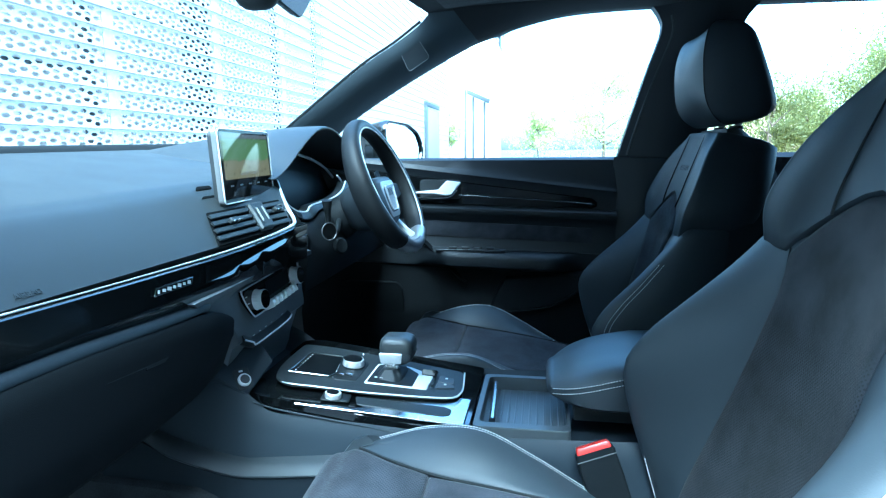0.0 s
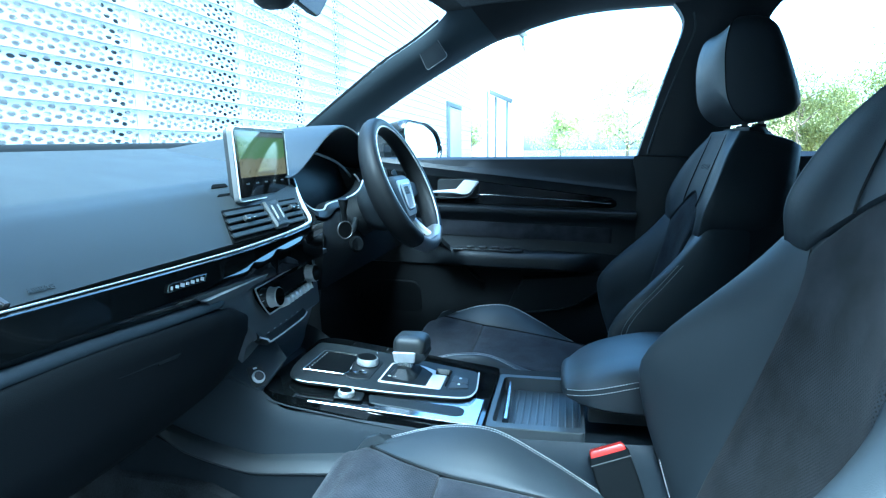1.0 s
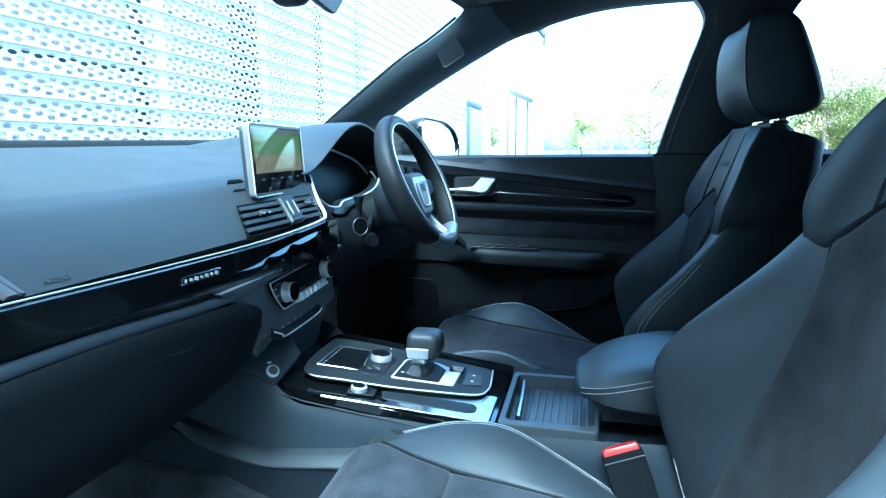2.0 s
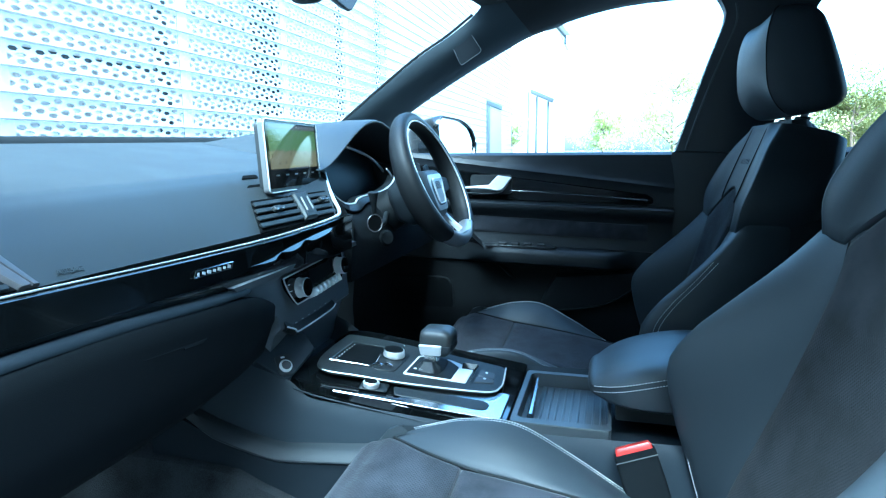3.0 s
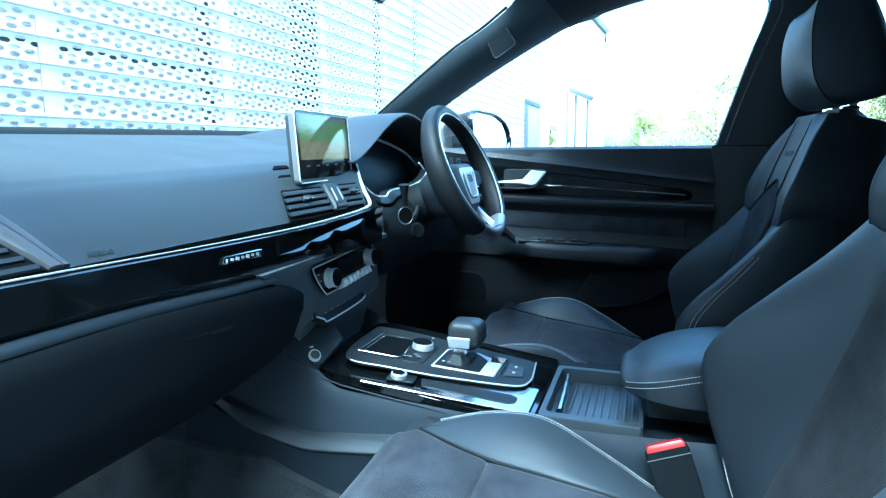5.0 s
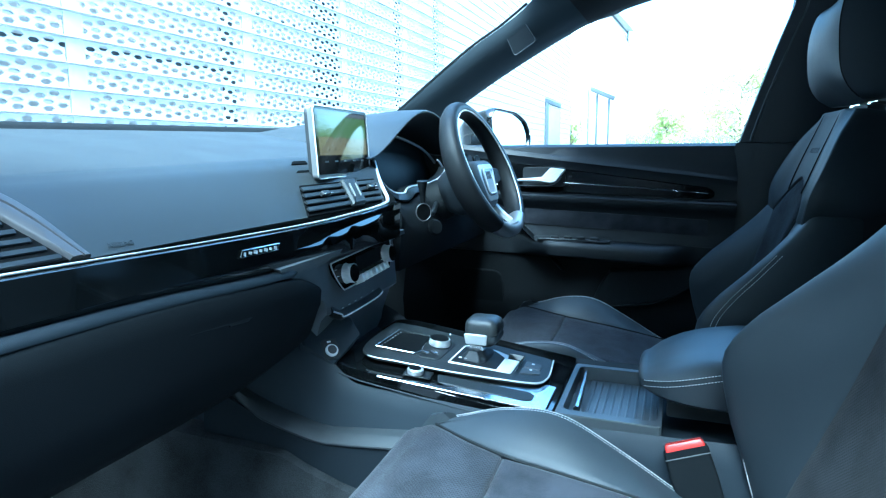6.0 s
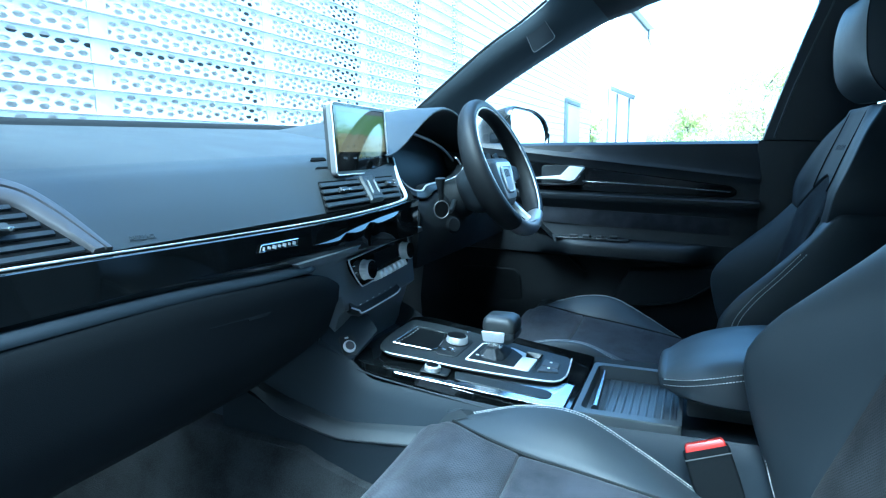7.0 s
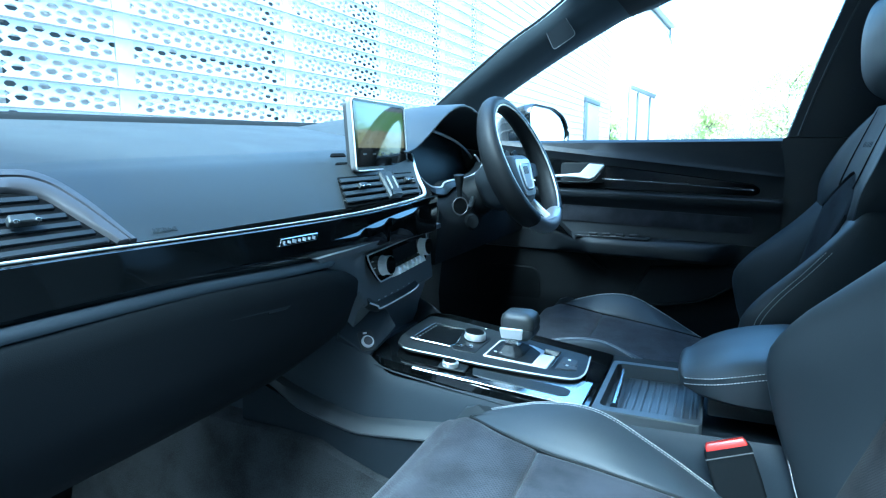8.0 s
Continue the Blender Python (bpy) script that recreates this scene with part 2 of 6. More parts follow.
def tube(points, radius, count=24, sides=8, bm=None, smooth=True):
    """A round bar along a curve; radius a number or a function of 0..1."""
    bm = bm or bmesh.new()
    c = spline(points, count) if smooth and len(points) > 2 else [Vector(p) for p in points]
    rings, up = [], Vector((0.13, 0.31, 0.94)).normalized()
    for i, p in enumerate(c):
        d = (c[min(i + 1, len(c) - 1)] - c[max(i - 1, 0)]).normalized()
        a = d.cross(up).normalized()
        b = a.cross(d)
        r = radius(i / (len(c) - 1)) if callable(radius) else radius
        rings.append([p + r * (a * math.cos(2 * math.pi * k / sides) + b * math.sin(2 * math.pi * k / sides)) for k in range(sides)])
    return skin(bm, rings)


def rbox(size, at=(0, 0, 0), turn=(0, 0, 0), bevel=0.004, seg=2, bm=None):
    """A box with rounded edges, turned by degrees about its middle."""
    bm = bm or bmesh.new()
    made = bmesh.ops.create_cube(bm, size=1.0)["verts"]
    bmesh.ops.scale(bm, vec=size, verts=made)
    if bevel:
        edges = list({e for v in made for e in v.link_edges})
        made = list({v for f in bmesh.ops.bevel(bm, geom=edges, offset=bevel, segments=seg, profile=0.5, affect="EDGES")["faces"] for v in f.verts} | {v for v in made if v.is_valid})
    bmesh.ops.transform(bm, matrix=pose(*at, *turn), verts=made)
    return bm


def disc(radius, depth, m, seg=28, bevel=0.001, bm=None, radius2=None):
    """A short drum along local z, set by the matrix m."""
    bm = bm or bmesh.new()
    r2 = radius if radius2 is None else radius2
    rings = [(radius - bevel, 0), (radius, bevel), (r2, depth - bevel), (r2 - bevel, depth)]
    return skin(bm, [[m @ Vector((r * math.cos(2 * math.pi * k / seg), r * math.sin(2 * math.pi * k / seg), z)) for k in range(seg)] for r, z in rings])


def prism(outline, depth, m=Matrix(), bevel=0.0, bm=None):
    """A plate from a 2D outline, depth thick along local z, with a small round on its top edge."""
    bm = bm or bmesh.new()
    outline = outline if turnsign(outline) > 0 else outline[::-1]
    n = len(outline)
    def ring(z, inset):
        out = []
        for i in range(n):
            a, p, b = (Vector(outline[(i + k) % n]) for k in (-1, 0, 1))
            d = (p - a).normalized() + (b - p).normalized()
            d = d.normalized() if d.length > 1e-6 else Vector((0, 0))
            out.append(m @ Vector((p.x - d.y * inset, p.y + d.x * inset, z)))
        return out
    return skin(bm, [ring(0, 0), ring(depth - bevel, 0), ring(depth, bevel)] if bevel else [ring(0, 0), ring(depth, 0)])


def turnsign(outline):
    return 1 if sum(a[0] * b[1] - b[0] * a[1] for a, b in zip(outline, [*outline[1:], outline[0]])) > 0 else -1


def rounded(points, radius, seg=4):
    """A 2D outline with its corners rounded."""
    out, n = [], len(points)
    for i in range(n):
        a, p, b = (Vector(points[(i + k) % n]) for k in (-1, 0, 1))
        r = min(radius, (a - p).length * 0.45, (b - p).length * 0.45)
        s, e = p + (a - p).normalized() * r, p + (b - p).normalized() * r
        for k in range(seg + 1):
            t = k / seg
            out.append(tuple((1 - t) ** 2 * s + 2 * t * (1 - t) * p + t * t * e))
    return out


def panel(fn, nu, nv, thick=0.02, sink=0.005, edge=0.02, out=(0, 0, 1), bm=None):
    """A padded panel: fn(u, v) over 0..1, its rim sunk like a seam, closed at the back, which lies away from out."""
    bm = bm or bmesh.new()
    def cut(n):
        return [0, edge * 0.35, edge, *[edge + (1 - 2 * edge) * i / n for i in range(1, n)], 1 - edge, 1 - edge * 0.35, 1]
    us, vs = cut(nu), cut(nv)
    front = [[Vector(fn(u, v)) for u in us] for v in vs]
    rows, cols = len(vs), len(us)
    def normal(i, j):
        a = front[i][min(j + 1, cols - 1)] - front[i][max(j - 1, 0)]
        b = front[min(i + 1, rows - 1)][j] - front[max(i - 1, 0)][j]
        return a.cross(b).normalized()
    nrm = [[normal(i, j) for j in range(cols)] for i in range(rows)]
    if sum((q.dot(Vector(out)) for r in nrm for q in r), 0.0) < 0:
        nrm = [[-q for q in r] for r in nrm]
    def drop(i, j):
        d = min(i, j, rows - 1 - i, cols - 1 - j)
        return (1.0, 0.35, 0.0)[min(d, 2)] * sink
    top = [[bm.verts.new(front[i][j] - nrm[i][j] * drop(i, j)) for j in range(cols)] for i in range(rows)]
    low = [[bm.verts.new(front[i][j] - nrm[i][j] * thick) for j in range(cols)] for i in range(rows)]
    for i in range(rows - 1):
        for j in range(cols - 1):
            bm.faces.new((top[i][j], top[i][j + 1], top[i + 1][j + 1], top[i + 1][j]))
            bm.faces.new((low[i][j], low[i + 1][j], low[i + 1][j + 1], low[i][j + 1]))
    rim = [(0, j) for j in range(cols)] + [(i, cols - 1) for i in range(1, rows)] + [(rows - 1, j) for j in range(cols - 2, -1, -1)] + [(i, 0) for i in range(rows - 2, 0, -1)]
    for (a, b), (c, d) in zip(rim, [*rim[1:], rim[0]]):
        bm.faces.new((top[a][b], low[a][b], low[c][d], top[c][d]))
    return bm


def stitches(points, count, radius=0.00045, fill=0.65, lift=(0, 0, 0), bm=None):
    """Short threads along a curve."""
    bm = bm or bmesh.new()
    c = spline(points, count + 1)
    for a, b in zip(c, c[1:]):
        e = a + (b - a) * fill
        tube([a + Vector(lift), (a + e) / 2 + Vector(lift) * 1.3, e + Vector(lift)], radius, 3, 5, bm, False)
    return bm


def lettering(name, text, size, m, mat, parent=None, label=""):
    """Raised letters in the built-in font, laid in the plane of m."""
    cu = bpy.data.curves.new(name, "FONT")
    cu.body, cu.size, cu.extrude, cu.align_x, cu.align_y = text, size, size * 0.03, "CENTER", "CENTER"
    tmp = bpy.data.objects.new(name, cu)
    me = bpy.data.meshes.new_from_object(tmp)
    bpy.data.objects.remove(tmp)
    bm = bmesh.new()
    bm.from_mesh(me)
    bpy.data.meshes.remove(me)
    bmesh.ops.transform(bm, matrix=m, verts=bm.verts[:])
    return part(name, bm, mat, parent, label)


def axes(at, right, up):
    """A matrix with its origin at a place, x along right and y along up."""
    r = Vector(right).normalized()
    n = r.cross(Vector(up)).normalized()
    u = n.cross(r)
    return Matrix(((r.x, u.x, n.x, at[0]), (r.y, u.y, n.y, at[1]), (r.z, u.z, n.z, at[2]), (0, 0, 0, 1)))


# ---- outside: ground, buildings, trees ----
FACADE_Y = 3.4
bm = bmesh.new()
bmesh.ops.create_grid(bm, x_segments=40, y_segments=40, size=900)
solid("ground", bm, ASPHALT, "grey asphalt car park running to the horizon", "ground", "structure", (0, 0, 0))


def hexagon(cx, cz, w, h):
    return [(cx - w / 2, cz), (cx - w / 4, cz + h / 2), (cx + w / 4, cz + h / 2), (cx + w / 2, cz), (cx + w / 4, cz - h / 2), (cx - w / 4, cz - h / 2)]


COL, BAND, HOLE_W = 0.0894, 0.150, 0.072
BAND_Z, BANDS = 0.565, 28
SPLIT, SLIDE = 0.0785, 0.041
# (lower edge, upper edge, middle and height of the hole or none) up a band, for odd and even columns, below and above the split
LOW = ([(0.0, 0.005, 0, 0), (0.005, 0.045, 0.025, 0.031), (0.045, SPLIT, 0.064, 0.024)], [(0.0, 0.024, 0, 0), (0.024, SPLIT, 0.047, 0.031)])
HIGH = ([(SPLIT, 0.091, 0, 0), (0.091, 0.133, 0.113, 0.030), (0.133, BAND, 0, 0)], [(SPLIT, 0.112, 0.0955, 0.028), (0.112, BAND, 0, 0)])


def perforated_sheet(x0, cols, y):
    """Bands of sheet with staggered six-sided holes, with depth to their edges."""
    verts, faces = [], []

    def add(points, back=0.0):
        n = len(verts)
        verts.extend((x, y + back, z) for x, z in points)
        return list(range(n, n + len(points)))

    for b in range(BANDS):
        z0 = BAND_Z + b * BAND
        for c in range(cols):
            for sort, slide in ((LOW, 0.0), (HIGH, SLIDE)):
                x = x0 + c * COL + slide
                a, d = x - COL / 2, x + COL / 2
                for lo, hi, mid, tall in sort[(c + 1) % 2]:
                    lo, hi = z0 + lo, z0 + hi
                    if not tall:
                        faces.append(add([(a, lo), (d, lo), (d, hi), (a, hi)]))
                        continue
                    mid += z0
                    o = add([(a, mid), (a, hi), (d, hi), (d, mid), (d, lo), (a, lo)])
                    ring = hexagon(x, mid, HOLE_W, tall)
                    h, e = add(ring), add(ring, 0.003)
                    for k in range(6):
                        j = (k + 1) % 6
                        faces.append([o[k], o[j], h[j], h[k]])
                        faces.append([h[k], h[j], e[j], e[k]])
    me = bpy.data.meshes.new("cladding_panel")
    me.from_pydata(verts, [], faces)
    bm = bmesh.new()
    bm.from_mesh(me)
    bpy.data.meshes.remove(me)
    return bm


building = thing("building", (10, FACADE_Y + 3, 0), "white industrial building clad in perforated hexagon metal sheet", "building")
xs = 0.20
for n, cols in enumerate((17,) * 5):
    part("cladding_panel", perforated_sheet(xs + 0.100, cols, FACADE_Y), FACADE, building, "white metal panel with hexagonal holes" if n == 0 else "", 20)
    part("joint_strip", rbox((0.124, 0.008, 4.3), (xs + 0.038, FACADE_Y + 0.002, 2.70), bevel=0.002), FACADE, building)
    xs += 18 * COL
for k in range(29):
    z = BAND_Z + k * BAND
    bm = bmesh.new()
    skin(bm, [[(x, FACADE_Y + 0.003, z - 0.012), (x, FACADE_Y - 0.004, z - 0.011), (x, FACADE_Y - 0.022, z - 0.004), (x, FACADE_Y - 0.022, z - 0.001), (x, FACADE_Y - 0.002, z + 0.004), (x, FACADE_Y + 0.003, z + 0.004)] for x in (-2.0, 20.4)])
    part("lamella", bm, FACADE, building)
    bm = rbox((11.0, 0.004, 0.016), (5.0, FACADE_Y + 0.012, z + 0.064), bevel=0.0)
    part("rail", bm, FACADE, building)
for z, xa, xb in ((1.725, 0.9, 3.30), (2.248, 3.65, 5.10)):
    part("dark_rail", rbox((xb - xa, 0.02, 0.034), ((xa + xb) / 2, FACADE_Y + 0.085, z), bevel=0.0), POST, building)
part("plain_cladding", rbox((12.2, 0.05, 5.2), (xs - 0.05 + 6.1, FACADE_Y + 0.025, 2.6), bevel=0.003), FACADE, building)
# unseen wall run, added to block low sky light from front left
part("plain_cladding", rbox((9.8, 0.05, 5.2), (-4.86, FACADE_Y + 0.025, 2.6), bevel=0.003), FACADE, building)
part("backing_wall", rbox((23.4, 0.1, 5.2), (8.7, FACADE_Y + 0.55, 2.6), bevel=0.003), BACKING, building, "blue-grey wall behind the perforated sheet")
part("base_wall", rbox((23.4, 0.3, 0.5), (8.7, FACADE_Y + 0.16, 0.25), bevel=0.01), RENDERED, building)
for x in (0.25, 1.25, 3.34, 4.72, 4.90, 5.07, 6.7, 8.1):
    part("post", rbox((0.09, 0.06, 4.8), (x, FACADE_Y + 0.12, 2.6), bevel=0.004), POST, building)
part("door_leaf", rbox((2.10, 0.04, 2.30), (17.25, FACADE_Y - 0.006, 1.15), bevel=0.01), DOORGREY, building, "pale grey side door")
part("door_jamb", rbox((0.36, 0.06, 2.34), (16.18, FACADE_Y - 0.012, 1.17), bevel=0.006), POST, building)
part("door_lintel", rbox((2.30, 0.06, 0.12), (17.15, FACADE_Y - 0.012, 2.40), bevel=0.006), POST, building)

extension = thing("glass_extension", (30, 2, 0), "pale glazed extension with a flat roof overhang", "building")
part("wall", rbox((9, 3, 7.0), (33, 4.3, 3.5), bevel=0.02), RENDERED, extension)
part("roof_edge", rbox((9.2, 3.2, 0.2), (33, 4.3, 7.05), bevel=0.03), RENDERED, extension)
for y, w, h in ((3.82, 0.11, 3.80), (3.46, 0.09, 3.55), (2.93, 0.09, 3.32)):
    part("porch_post", rbox((0.10, w, h), (28.3, y, h / 2), bevel=0.01), POST, extension)
part("porch_beam", rbox((0.25, 1.25, 0.20), (28.2, 3.26, 3.58), (24, 0, 0), bevel=0.02), POST, extension, "grey porch beam")
canopy = thing("entrance_canopy", (24.2, 2.5, 0), "pale grey flat canopy slab on a slim steel post", "canopy")
part("slab", rbox((8.2, 0.90, 0.14), (24.0, 2.74, 6.22), (0, 0, -4.5), 0.02), FACADE, canopy)
part("edge_beam", tube([(20.2, 2.80, 6.10), (28.0, 2.24, 6.10)], 0.04, 2, 8, smooth=False), POST, canopy)
part("lamp_stem", tube([(28.0, 2.2, 6.2), (28.0, 2.2, 5.75)], 0.04, 2, 8, smooth=False), POST, canopy)
part("post", tube([(20.4, 2.78, 6.16), (20.4, 2.78, 0.0)], 0.03, 2, 10, smooth=False), DOORGREY, canopy)


def tree(at, height, spread, seed, mat, leaves=2600, size=0.07):
    """A tapered trunk with limbs and a crown of small leaves."""
    rnd = random.Random(seed)
    t = thing("tree", at, "leafy green tree, for the view and the unseen sky block", "tree", "trees")
    a = Vector(at)
    bm = tube([a, a + Vector((0.1, 0, height * 0.3)), a + Vector((-0.05, 0.1, height * 0.6)), a + Vector((0, 0, height * 0.93))], lambda s: 0.03 * height * (1.05 - s) * 0.6, 12, 8)
    ends = []
    for k in range(13):
        z = height * rnd.uniform(0.22, 0.8)
        an = rnd.uniform(0, 6.28)
        reach = spread * rnd.uniform(0.55, 1.0) * (1.15 - 0.7 * z / height)
        b = a + Vector((0, 0, z))
        e = b + Vector((math.cos(an) * reach, math.sin(an) * reach, height * rnd.uniform(0.05, 0.2)))
        tube([b, (b + e) / 2 + Vector((0, 0, 0.1)), e], lambda s: 0.008 * height * (1.1 - s), 6, 5, bm)
        ends += [(b + (e - b) * f, reach * 0.30) for f in (0.55, 0.8, 1.0)]
    ends += [(a + Vector((0, 0, height * f)), spread * 0.25) for f in (0.75, 0.85, 0.95)]
    part("trunk", bm, BARK, t)
    verts, faces = [], []
    for k in range(leaves):
        c, r = rnd.choice(ends)
        p = c + Vector((rnd.gauss(0, 1), rnd.gauss(0, 1), rnd.gauss(0, 0.8))) * r * 0.8
        q = Euler((rnd.uniform(0, 6.28), rnd.uniform(0, 6.28), rnd.uniform(0, 6.28))).to_matrix()
        s = size * rnd.uniform(0.6, 1.4)
        n = len(verts)
        verts += [p + q @ Vector(v) * s for v in ((-1, 0, 0), (-0.2, 0.5, 0.1), (1, 0, 0), (-0.2, -0.5, 0.1))]
        faces.append((n, n + 1, n + 2, n + 3))
    me = bpy.data.meshes.new("crown")
    me.from_pydata(verts, [], faces)
    me.materials.append(mat)
    ob = new("crown", me)
    me.transform(Matrix.Translation(-a))
    ob.parent = t
    tagged(ob, kind="stuff")
    return t


tree((26.0, 0.4, 0), 3.0, 1.2, 3, LEAF, 3000)
tree((30.0, -2.7, 0), 5.0, 2.6, 4, LEAF, 7500)
tree((27.0, 4.4, 0), 3.3, 0.9, 9, LEAF, 1800)
tree((14.0, -4.9, 0), 2.75, 1.1, 5, LEAF_DEEP, 8000, 0.035)
tree((15.0, -6.0, 0), 2.2, 1.3, 10, LEAF_DEEP, 9500, 0.04)
tree((14.0, -7.2, 0), 3.7, 1.7, 6, LEAF_DEEP, 18000, 0.04)
tree((18.0, -9.9, 0), 4.2, 2.2, 7, LEAF_DEEP, 14000, 0.05)
tree((22.0, -8.6, 0), 2.7, 2.2, 8, LEAF_DEEP, 11000, 0.06)

rnd = random.Random(41)
bm = bmesh.new()
skin(bm, [[(x, y, h * (1 + 0.16 * rnd.uniform(-1, 1)) * min(1.0, (-3.0 - y) / 2.5)) for x, h in ((13.0, -0.05), (15.2, 0.5), (16.6, 1.35), (17.4, 1.75), (18.6, 1.7), (22.0, -0.05))] for y in [-3.4 - 0.45 * k for k in range(40)]], closed=False, caps=False)
solid("grass_bank", bm, DRY, "low bank of dry tan grass behind the car park", "bank", "structure")

# unseen trees added behind and left of the camera to block sky light
for k, (x, y) in enumerate(((-7.5, -2.5), (-8.5, -6), (-7, -9.5), (-9, 1.5), (-4, -11), (-9, 5), (0, -12), (-11, -3), (-11, 3), (-10.5, -9))):
    tree((x, y, 0), 7.0 + 0.7 * (k % 3), 3.2, 20 + k, LEAF_BLOCKER, 4500, 0.24)

# ---- car shell ----
FLOOR_Z = 0.36
bm = rbox((1.62, 2.6, 0.06), (0, -0.2, FLOOR_Z - 0.03), bevel=0.01)
solid("floor", bm, CARPET, "black carpeted car floor", "floor", "structure")
bm = rbox((1.66, 0.05, 0.85), (0, 1.13, 0.68), (12, 0, 0), bevel=0.01)
solid("wall_front", bm, BULKHEAD, "black carpeted bulkhead of the footwell", "wall", "structure")
bm = rbox((1.62, 0.10, 1.10), (0, -1.47, 0.92), bevel=0.03)
solid("wall_rear", bm, DARK, "dark rear seat back wall", "wall", "structure")

bm = rbox((0.05, 0.62, 0.80), (0.79, 1.02, 0.70), bevel=0.01)
solid("wall_kick_right", bm, DARK, "dark kick panel beside the driver's footwell", "wall", "structure")
bm = rbox((0.05, 0.36, 0.80), (-0.79, 1.02, 0.70), bevel=0.01)
solid("wall_kick_left", bm, DARK, "dark kick panel beside the passenger's footwell", "wall", "structure")
bm = rbox((0.12, 1.02, 1.06), (-0.80, -0.98, 0.93), bevel=0.03)
solid("door_rear_left", bm, DARK, "closed dark rear door", "door", "structure")
bm = rbox((0.10, 0.20, 1.10), (-0.76, -0.38, 0.92), bevel=0.03)
solid("trim_b_pillar_left", bm, DARK, "dark centre pillar beside the open door", "pillar", "structure")
bm = rbox((0.12, 0.95, 0.70), (-1.32, 0.98, 0.72), (0, 0, 72), 0.03)
solid("door_passenger", bm, CARPAINT, "open grey passenger door", "door", "structure")
bm = rbox((1.9, 1.3, 0.10), (0, 1.62, 1.02), (-5, 0, 0), 0.04)
solid("bonnet", bm, CARPAINT, "grey bonnet ahead of the windscreen", "bonnet", "structure")

# roof lining: a shallow crowned shell
def roof_point(u, v):
    x = -0.70 + 1.40 * u
    y = -1.5 + 1.88 * v
    e = abs(2 * u - 1)
    z = 1.50 - 0.035 * e ** 4 - 0.022 * max(0, v - 0.75) * 4 - 0.05 * max(0, 0.2 - v) * 5
    return (x, y, z)
bm = panel(lambda u, v: roof_point(1 - u, v), 14, 16, thick=0.05, sink=0.0, out=(0, 0, -1))
solid("ceiling", bm, LINING, "black cloth roof lining", "ceiling", "structure")


def pillar(name, inner, outer, depth, mat, label, count=18, kind="structure"):
    """A padded post between an inner and an outer edge, each given as places from foot to head."""
    a, b = spline(inner, count), spline(outer, count)
    rings = []
    for p, q in zip(a, b):
        w = q - p
        out = Vector((1, 0, 0)) * depth
        mid = (p + q) / 2 - Vector((1, 0, 0.1)) * depth * 0.25
        rings.append([p, p + (mid - p) * 0.5 + Vector((-0.006, 0, 0)), mid, q + (mid - q) * 0.5 + Vector((-0.006, 0, 0)), q, q + out * 0.5, q * 0.75 + p * 0.25 + out, p * 0.75 + q * 0.25 + out, p + out * 0.5])
    return solid(name, loft(rings), mat, label, "pillar", kind)


pillar("trim_a_pillar", [(0.68, 0.86, 1.135), (0.66, 0.765, 1.20), (0.635, 0.57, 1.335), (0.620, 0.467, 1.392), (0.607, 0.398, 1.436), (0.598, 0.366, 1.475), (0.585, 0.352, 1.52)],
       [(0.755, 0.72, 1.14), (0.735, 0.62, 1.215), (0.70, 0.45, 1.31), (0.668, 0.275, 1.394), (0.672, 0.20, 1.417), (0.680, 0.14, 1.448)], 0.07, CLOTH,
       "dark padded windscreen pillar with airbag tag")
bm = tube([(0.683, 0.862, 1.133), (0.662, 0.768, 1.202), (0.637, 0.573, 1.338), (0.622, 0.470, 1.396), (0.608, 0.400, 1.440)], 0.0035, 30, 6)
solid("trim_windscreen_edge", bm, VOID, "black windscreen border beside the pillar", "trim", "structure")
pillar("trim_roof_rail", [(0.588, 0.330, 1.480), (0.572, 0.25, 1.49), (0.563, 0.12, 1.50), (0.56, -0.05, 1.508), (0.56, -0.3, 1.51), (0.56, -0.8, 1.505), (0.56, -1.4, 1.49)],
       [(0.660, 0.262, 1.398), (0.657, 0.155, 1.431), (0.656, 0.046, 1.453), (0.655, -0.09, 1.461), (0.655, -0.30, 1.462), (0.655, -0.80, 1.458), (0.655, -1.4, 1.44)], 0.08, LINING, "dark cloth roof rail above the windows")
pillar("trim_b_pillar", [(0.72, -0.30, 0.40), (0.72, -0.30, 1.05), (0.712, -0.302, 1.10), (0.705, -0.320, 1.20), (0.690, -0.350, 1.32), (0.672, -0.372, 1.41), (0.662, -0.386, 1.44), (0.648, -0.415, 1.475)],
       [(0.735, -0.02, 0.40), (0.735, -0.085, 1.05), (0.728, -0.098, 1.10), (0.712, -0.126, 1.20), (0.693, -0.161, 1.32), (0.675, -0.187, 1.405), (0.668, -0.180, 1.44), (0.655, -0.150, 1.475)], 0.07, DARK,
       "dark plastic centre pillar with belt guide")
bm = tube([(0.718, -0.121, 1.108), (0.715, -0.128, 1.135), (0.703, -0.152, 1.22), (0.685, -0.188, 1.33), (0.669, -0.211, 1.40), (0.660, -0.206, 1.44)], 0.0028, 30, 6)
solid("trim_window_seal", bm, RUBBER, "dark rubber seal along the centre pillar", "trim", "structure")
